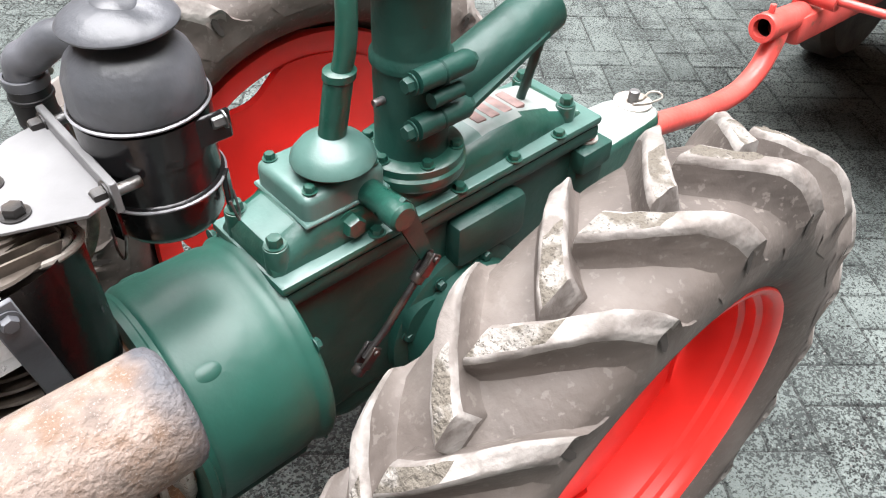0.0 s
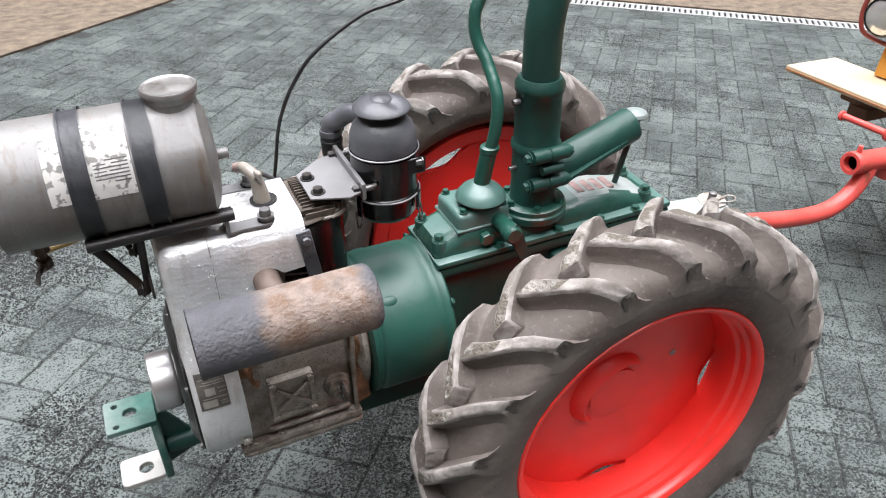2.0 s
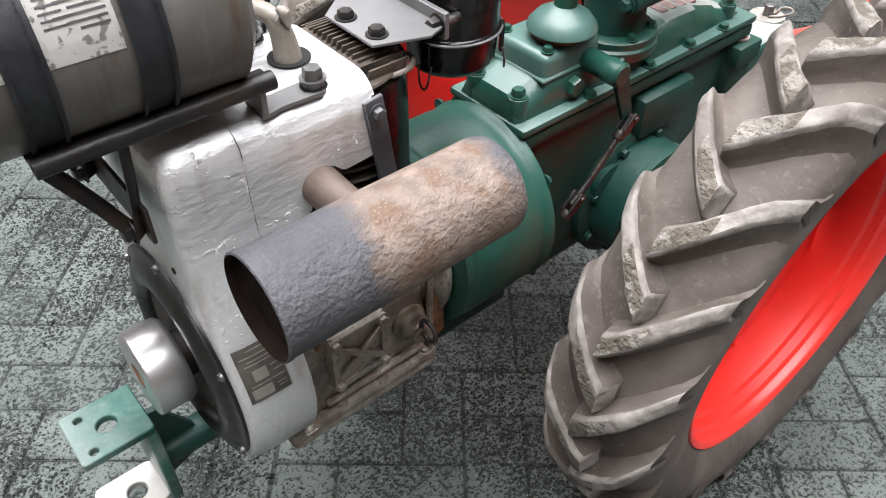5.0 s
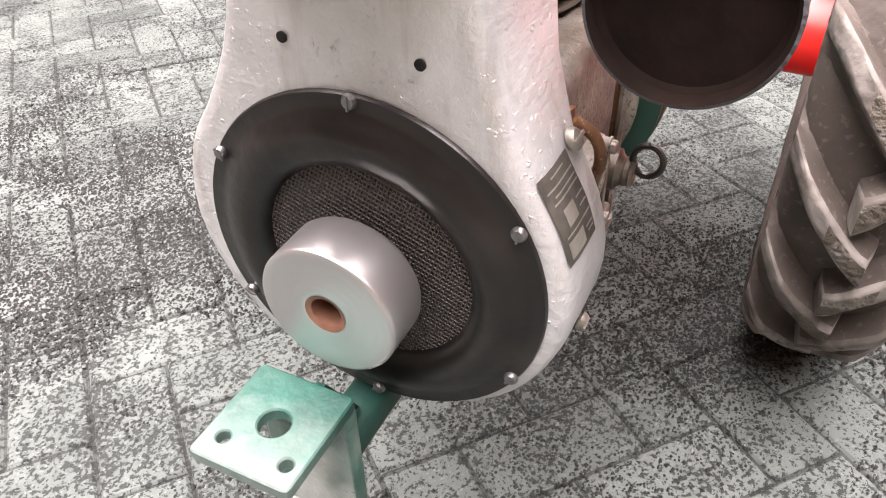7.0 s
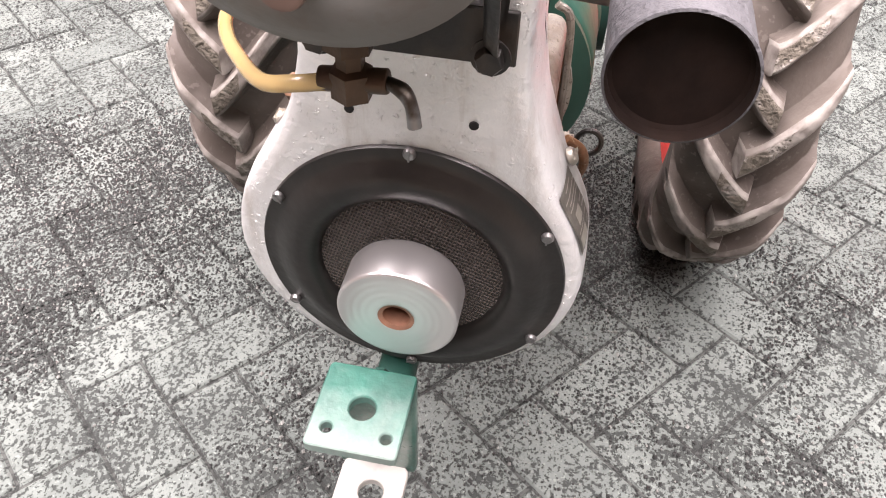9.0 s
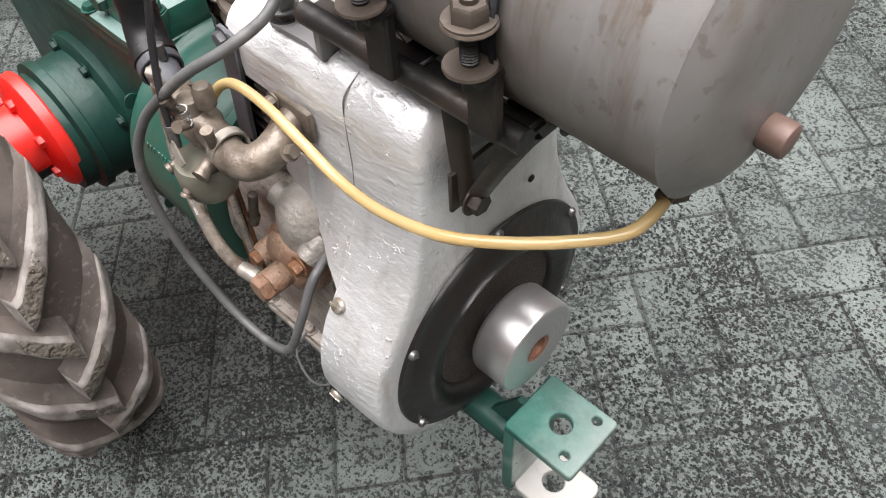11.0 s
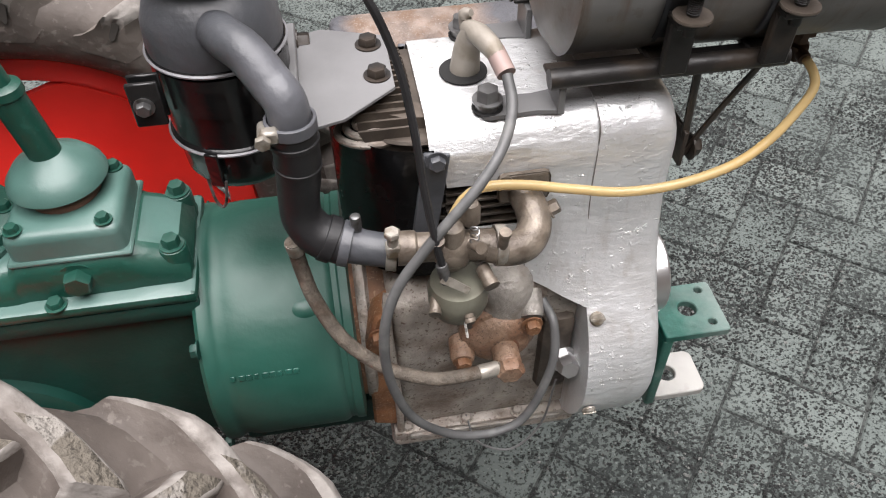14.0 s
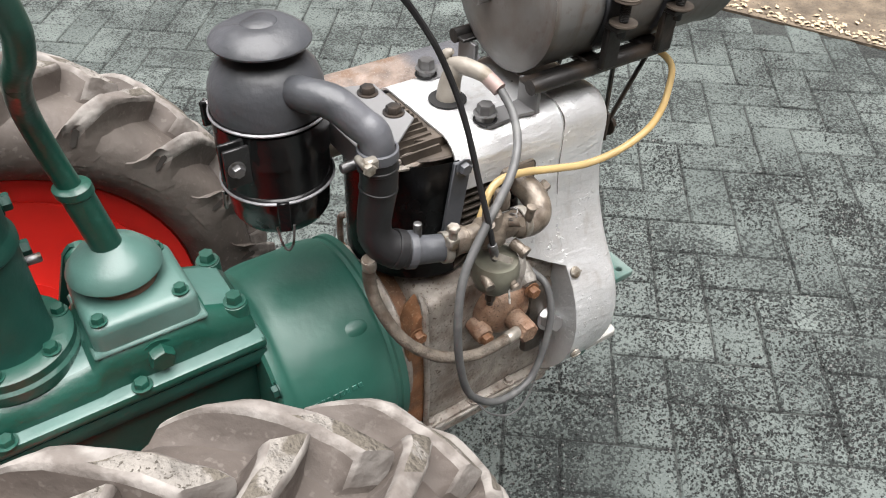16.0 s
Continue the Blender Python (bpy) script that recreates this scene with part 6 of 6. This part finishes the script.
# fuel tap below the tank
tap = new("fuel_tap")
tap.parent = tractor
tap.matrix_basis = T(0.011, 0.010, -0.003)
tagged(tap, "dark brass fuel tap with a small lever")
bm = lathe([(0.0105, 0.352), (0.0105, 0.366), (0.007, 0.368), (0.007, 0.376), (0.0125, 0.378), (0.0125, 0.390), (0.009, 0.392), (0.009, 0.404), (0, 0.404)], T(0.818, -0.004, 0), 6)
can(0.0062, 0.034, 0.001, along((0.818, 0.014, 0.362), (0.818, -0.02, 0.359)), 14, bm)
part("tap_body", bm, mat("oily_brass", (0.075, 0.048, 0.032), 0.45, 0.6, 0.4, 40, 0.3, 150), tap)
part("tap_lever", tube([(0.818, 0.012, 0.362), (0.824, 0.022, 0.362), (0.828, 0.027, 0.357), (0.830, 0.029, 0.347)], [0.0032, 0.004, 0.0032, 0.0035], 10, 5), BOLT, tap)

# ---- trailer behind the tractor ----
trailer = thing("trailer", T(0.006, 0.010, -0.004), "red drawbar trailer with wooden front and pale footboard", "trailer")
part("drawbar_bow", tube([(-0.445, -0.032, 0.444), (-0.55, -0.033, 0.426), (-0.70, -0.038, 0.399), (-0.80, -0.042, 0.388), (-0.87, -0.045, 0.392), (-0.925, -0.048, 0.418), (-0.962, -0.052, 0.460), (-0.975, -0.055, 0.488)], 0.021, 24, 8), RED_OLD, trailer, "bent red drawbar tube")
# near-black lining paints the shade inside the socket
part("coupling_socket", lathe([(0.019, 0.0), (0.019, 0.13), (0, 0.13), ], along((-0.902, -0.056, 0.503), (-1.05, -0.06, 0.492)), 28), SOOT_SHADE, trailer, "dark inside of the socket")
part("socket_tube", lathe([(0.0185, 0.02), (0.0185, 0.0), (0.027, 0.0), (0.0285, 0.002), (0.0285, 0.04), (0.027, 0.042), (0.027, 0.16), (0, 0.16)], along((-0.902, -0.056, 0.503), (-1.05, -0.06, 0.492)), 32), RED_OLD, trailer)
part("grease_screw", can(0.006, 0.022, 0.002, T(-0.922, -0.056, 0.525), 12), RED_OLD, trailer)
bm = rbox(-2.3, -1.02, -0.092, -0.028, 0.440, 0.504, 0.012, 2)
part("main_beam", bm, RED_OLD, trailer)
part("crank_bar", tube([(-1.087, -0.248, 0.526), (-1.087, -0.06, 0.530), (-1.087, 0.115, 0.534)], 0.009, 14, 4), RED_OLD, trailer, "red cross bar with end knobs")
for y, z in ((-0.253, 0.5258), (0.113, 0.534)):
    part("end_knob", can(0.014, 0.007, 0.002, along((-1.085, y, z), (-1.085, y + 0.01, z + 0.0006)), 16), RED_OLD, trailer)
part("pivot", lathe([(0, -0.055), (0.020, -0.055), (0.020, 0.055), (0, 0.055)], T(-1.087, -0.055, 0.530) @ Matrix.Rotation(radians(88.8), 4, "X"), 20), RED_OLD, trailer)
part("pivot_plate", slab([(-0.03, -0.05), (0.04, -0.05), (0.05, 0.02), (0.035, 0.07), (0.0, 0.085), (-0.03, 0.04)], 0.008, m=T(-1.10, -0.072, 0.525) @ Matrix.Rotation(radians(90), 4, "X")), RED_OLD, trailer)
part("hand_lever", slab([(-0.016, 0), (0.016, 0), (0.016, 0.62), (-0.016, 0.62)], 0.010, ((0, 0.33, 0.006), (0, 0.38, 0.006)), m=T(-1.10, -0.062, 0.50) @ Matrix.Rotation(radians(13), 4, "X") @ Matrix.Rotation(radians(90), 4, "X") @ Matrix.Rotation(radians(2), 4, "Z")), RED_OLD, trailer, "tall flat red lever")
board = rbox(-1.482, -1.270, -0.628, 0.712, 0.506, 0.526, 0.002, 1)
fb = part("footboard", board, WOOD, trailer, "pale planed plywood footboard")
part("ply_edge", rbox(-1.2698, -1.2675, -0.626, 0.710, 0.5125, 0.5175, 0.0004, 1), WOOD_BROWN, fb)
part("ply_edge", rbox(-1.480, -1.272, -0.6305, -0.6282, 0.5125, 0.5175, 0.0004, 1), WOOD_BROWN, fb)
bm = rbox(-1.44, -1.295, -0.43, -0.37, 0.482, 0.5055, 0.003, 1)
rbox(-1.40, -1.29, 0.40, 0.46, 0.44, 0.5055, 0.003, 1, bm)
rbox(-2.3, -1.40, -0.47, -0.40, 0.40, 0.44, 0.003, 1, bm)
rbox(-2.3, -1.25, 0.40, 0.47, 0.40, 0.44, 0.003, 1, bm)
rbox(-1.80, -1.72, -0.46, 0.46, 0.40, 0.485, 0.003, 1, bm)
part("chassis", bm, mat("brown_painted_chassis", (0.17, 0.085, 0.045), 0.6), trailer, "brown painted chassis")
FP = T(-1.458, 0.025, 0.526) @ Matrix.Rotation(radians(-8), 4, "Y")
for k in range(4):
    part("front_plank", rbox(-0.02, 0.0, -0.42, 0.56, 0.012 + 0.125 * k, 0.134 + 0.125 * k, 0.002, 1, None, FP), WOOD_BROWN, trailer, "varnished brown plank")
bm = rbox(-0.004, 0.018, -0.475, -0.425, 0.002, 0.56, 0.003, 1, None, FP)
part("corner_post", bm, WOOD_YELLOW, trailer, "yellow-stained corner post")
part("bottom_rail", rbox(0.001, 0.012, -0.43, 0.56, 0.0, 0.014, 0.002, 1, None, FP), WOOD_YELLOW, trailer, "yellow-stained bottom rail")
for z in (0.08, 0.30):
    bolt(trailer, FP @ T(0.018, -0.45, z) @ Matrix.Rotation(radians(90), 4, "Y"), 0.008, 0.006, BOLT)
part("load_bed", rbox(-2.6, -1.49, -0.445, 0.585, 0.52, 0.55, 0.003, 1), WOOD_BROWN, trailer)
part("side_board", rbox(-2.6, -1.53, -0.45, -0.425, 0.55, 0.97, 0.003, 1), WOOD_BROWN, trailer)
part("side_board", rbox(-2.6, -1.53, 0.565, 0.59, 0.55, 0.97, 0.003, 1), WOOD_BROWN, trailer)
for s in (1, -1):
    bm = lathe([(0, -0.07), (0.24, -0.07), (0.27, -0.04), (0.27, 0.04), (0.24, 0.07), (0, 0.07)], AY(-2.15, s * 0.36, 0.27), 32)
    part("road_wheel", bm, RUBBER, trailer)
lamp = new("headlamp")
lamp.parent = trailer
lamp.matrix_basis = T(-0.04, 0.045, 0.020)
tagged(lamp, "round headlamp on a curved red bracket")
LM = T(-1.40, -0.50, 0.69) @ look((0, 0, 0), (-1.0, -0.1, 0.1)).to_3x3().to_4x4()
part("lamp_shell", lathe([(0, -0.03), (0.03, -0.02), (0.050, 0.01), (0.057, 0.03), (0.057, 0.042), (0.052, 0.044), (0.050, 0.040)], LM, 32), BLACK, lamp)
part("lens", lathe([(0.052, 0.041), (0.035, 0.05), (0, 0.054)], LM, 32), GLASS_LAMP, lamp, "pale lamp glass")
part("bracket", tube([(-1.38, -0.57, 0.74), (-1.375, -0.575, 0.68), (-1.38, -0.56, 0.63), (-1.40, -0.52, 0.61), (-1.42, -0.44, 0.60)], 0.007, 10, 6), mat("dark_red_bracket", (0.20, 0.04, 0.03), 0.5), lamp)

# ---- the yard ----
ground = part("ground", rbox(-60, 60, -60, 60, -0.3, -0.0045, 0), BED)
tagged(ground, "dark gritty bedding under and beyond the paving", "ground", kind="structure")
YAW = radians(50)
CA, SA = math.cos(YAW), math.sin(YAW)
W = 0.1
pavement = tagged(new("pavement"), "grey herringbone concrete paving strewn with dark grit", "pavement", kind="structure")


def inside(x, y):
    """Where the yard is paved."""
    return not (x * 0.9 + y * 0.44 > 2.33 or (x * 0.66 - y * 0.75 > 3.20) or (-x * 0.64 - y * 0.77 > 3.92)) and abs(x) < 5 and abs(y) < 5


def paver_rings(w, h, g=0.0042, b=0.0030):
    """Half sizes in, rings of corners out: foot, shoulder, top."""
    a, c = w / 2 - g / 2, h / 2 - g / 2
    return [[(-p, -q, z), (p, -q, z), (p, q, z), (-p, q, z)] for p, q, z in ((a, c, -0.012), (a, c, -b), (a - b, c - b, 0))]


def add_paver(vs, fs, m, w, h):
    n0 = len(vs)
    for ring in paver_rings(w, h):
        vs.extend([m @ Vector(p) for p in ring])
    for k in (0, 4):
        fs.extend([(n0 + k + i, n0 + k + (i + 1) % 4, n0 + k + 4 + (i + 1) % 4, n0 + k + 4 + i) for i in range(4)])
    fs.append((n0 + 8, n0 + 9, n0 + 10, n0 + 11))


one_v, one_f = [], []
add_paver(one_v, one_f, Matrix(), 2 * W, W)
single = bpy.data.meshes.new("paver")
single.from_pydata([tuple(v) for v in one_v], [], one_f)
single.materials.append(PAVER)
rest_v, rest_f, near = [], [], []
rnd = random.Random(11)
R50 = Matrix.Rotation(YAW, 4, "Z")
for j in range(-75, 76):
    for k in range(-75, 76):
        c = (k - j) % 4
        if c not in (0, 3):
            continue
        u, v = (k + 1, j + 0.5) if c == 0 else (k + 0.5, j + 1)
        x, y = (u * CA - v * SA) * W, (u * SA + v * CA) * W
        if not inside(x, y):
            continue
        m = T(x, y, -0.001 + rnd.uniform(-0.0012, 0.0012)) @ Matrix.Rotation(YAW + (0 if c == 0 else math.pi / 2) + rnd.uniform(-0.008, 0.008), 4, "Z") @ Matrix.Rotation(rnd.uniform(-0.006, 0.006), 4, "X")
        if 0.2 < x < 2.2 and -1.15 < y < 1.15 and len(near) < 300 and (x - 0.85) ** 2 + y * y < 1.02:
            near.append(m)
        else:
            add_paver(rest_v, rest_f, m, 2 * W, W)
me = bpy.data.meshes.new("paving_field")
me.from_pydata([tuple(v) for v in rest_v], [], rest_f)
me.materials.append(PAVER)
field = tagged(new("paving_field", me), "grey concrete pavers", kind="stuff")
field.parent = pavement

# loose grit lying on the pavers, thicker along joints and in drifts
pts, tris = [], []
rg = np.random.default_rng(4)
placed = 0
while placed < 150000:
    x, y = (rg.uniform(-2.6, 2.1), rg.uniform(-3.4, 1.3)) if placed < 90000 else (rg.uniform(-0.1, 1.7), rg.uniform(-1.3, 0.9))
    if not inside(x, y):
        continue
    d = noise.noise((x * 2.1, y * 2.1, 3.0)) + 0.6 * noise.noise((x * 7, y * 7, 1.0))
    if rg.random() > 0.20 + 1.0 * d:
        continue
    s = rg.uniform(0.0012, 0.0026) + 0.0022 * rg.random() ** 4
    a = rg.uniform(0, 6.28)
    n0 = len(pts)
    pts += [(x + s * math.cos(a + q), y + s * math.sin(a + q) * 0.8, 0.0002) for q in (0, 1.8, 3.2, 4.7)] + [(x + 0.3 * s * math.cos(a), y, s * 0.9)]
    tris += [(n0 + i, n0 + (i + 1) % 4, n0 + 4) for i in range(4)]
    placed += 1
me = bpy.data.meshes.new("loose_grit")
me.from_pydata(pts, [], tris)
me.materials.append(GRIT)
me.materials.append(GRIT_PALE)
me.polygons.foreach_set("material_index", np.repeat((rg.random(placed) < 0.10).astype(int), 4))
tagged(new("loose_grit", me), "dark basalt grit strewn over the pavers", "grit", kind="stuff")


# unseen dark walls, added far outside the view to block low sky light
SKY_BLOCK = mat("dark_brick", (0.13, 0.085, 0.065), 0.85, 0, 0.3, 3, 0.5, 20, dirt=(0.09, 0.085, 0.075), dscale=1.5, damt=0.4, dsoft=0.3)
for name, x0, x1, y0, y1 in (("wall_north", -9.3, 9.3, 9, 9.3), ("wall_south", -9.3, 9.3, -9.3, -9), ("wall_east", 9, 9.3, -9, 9), ("wall_west", -9.3, -9, -9, 9)):
    tagged(part(name, rbox(x0, x1, y0, y1, -0.1, 10.5, 0), SKY_BLOCK), "added unseen dark brown wall that blocks low sky light", "wall", kind="structure")


def verge(name, corners, label, top=0.004):
    vs = [(x, y, z) for z in (-0.2, top) for x, y in corners]
    n = len(corners)
    bm = bmesh.new()
    q = [bm.verts.new(v) for v in vs]
    bm.faces.new(q[n:])
    for k in range(n):
        bm.faces.new([q[k], q[(k + 1) % n], q[n + (k + 1) % n], q[n + k]])
    bmesh.ops.subdivide_edges(bm, edges=list(bm.edges), cuts=3, use_grid_fill=True)
    ob = part(name, bm, SAND, None, "", None, 80)
    return tagged(ob, label, "ground", kind="structure")


verge("verge", [(1.68, 1.86), (3.3, -1.45), (8.9, 1), (6, 8), (2, 6)], "brown sandy strip ahead of the paving")
verge("verge", [(4.0, -0.75), (-0.2, -4.45), (2.5, -8.9), (8.9, -3)], "brown sandy strip beside the paving", 0.010)
verge("verge", [(-1.12, -4.36), (-5.43, -0.78), (-8.9, -4), (-3, -8.9)], "brown soil behind the drain", 0.007)
# leaf litter along the sandy edge
pts, tris = [], []
for k in range(900):
    t = rg.uniform(0, 1)
    o = abs(rg.normal(0, 0.05))
    x, y = 1.75 + 1.4 * t + 0.9 * o, 1.74 - 2.87 * t + 0.44 * o
    s, a = rg.uniform(0.004, 0.014), rg.uniform(0, 6.28)
    n0 = len(pts)
    pts += [(x + s * math.cos(a + q) * f, y + s * math.sin(a + q) * f, 0.006 + rg.uniform(0, 0.006)) for q, f in ((0, 1), (1.6, 0.5), (3.1, 1), (4.7, 0.5))]
    tris += [(n0, n0 + 1, n0 + 2, n0 + 3)]
me = bpy.data.meshes.new("leaf_litter")
me.from_pydata(pts, [], tris)
me.materials.append(LITTER)
tagged(new("leaf_litter", me), "pale dry litter along the paving edge", "litter", kind="stuff")

# drain channel with its slotted grate; a dark strip gives the shade below
DM = T(-2.914, -2.736, 0) @ Matrix.Rotation(math.atan2(0.645, -0.785), 4, "Z")
drain = thing("drain_channel", DM, "galvanised slotted drain grate along the yard edge", "drain")
part("channel", rbox(-2.2, 2.6, -0.065, 0.065, -0.02, -0.004, 0), DARK, drain)
bm = rbox(-2.2, 2.6, -0.070, -0.056, -0.02, 0.004, 0.001, 1)
rbox(-2.2, 2.6, 0.056, 0.070, -0.02, 0.004, 0.001, 1, bm)
part("edge_rail", bm, GRATE, drain)
bar = rbox(-0.0105, 0.0105, -0.057, 0.057, -0.0035, 0.003, 0.001, 1)
first = part("grate_bar", bar, GRATE, drain)
first.matrix_basis = T(-2.18, 0, 0)
for k in range(1, 136):
    again(first, T(-2.18 + 0.035 * k, 0, 0), drain)

# single pavers nearest the engine
for m in near:
    o = new("paver", single)
    o.parent, o.matrix_basis = pavement, m
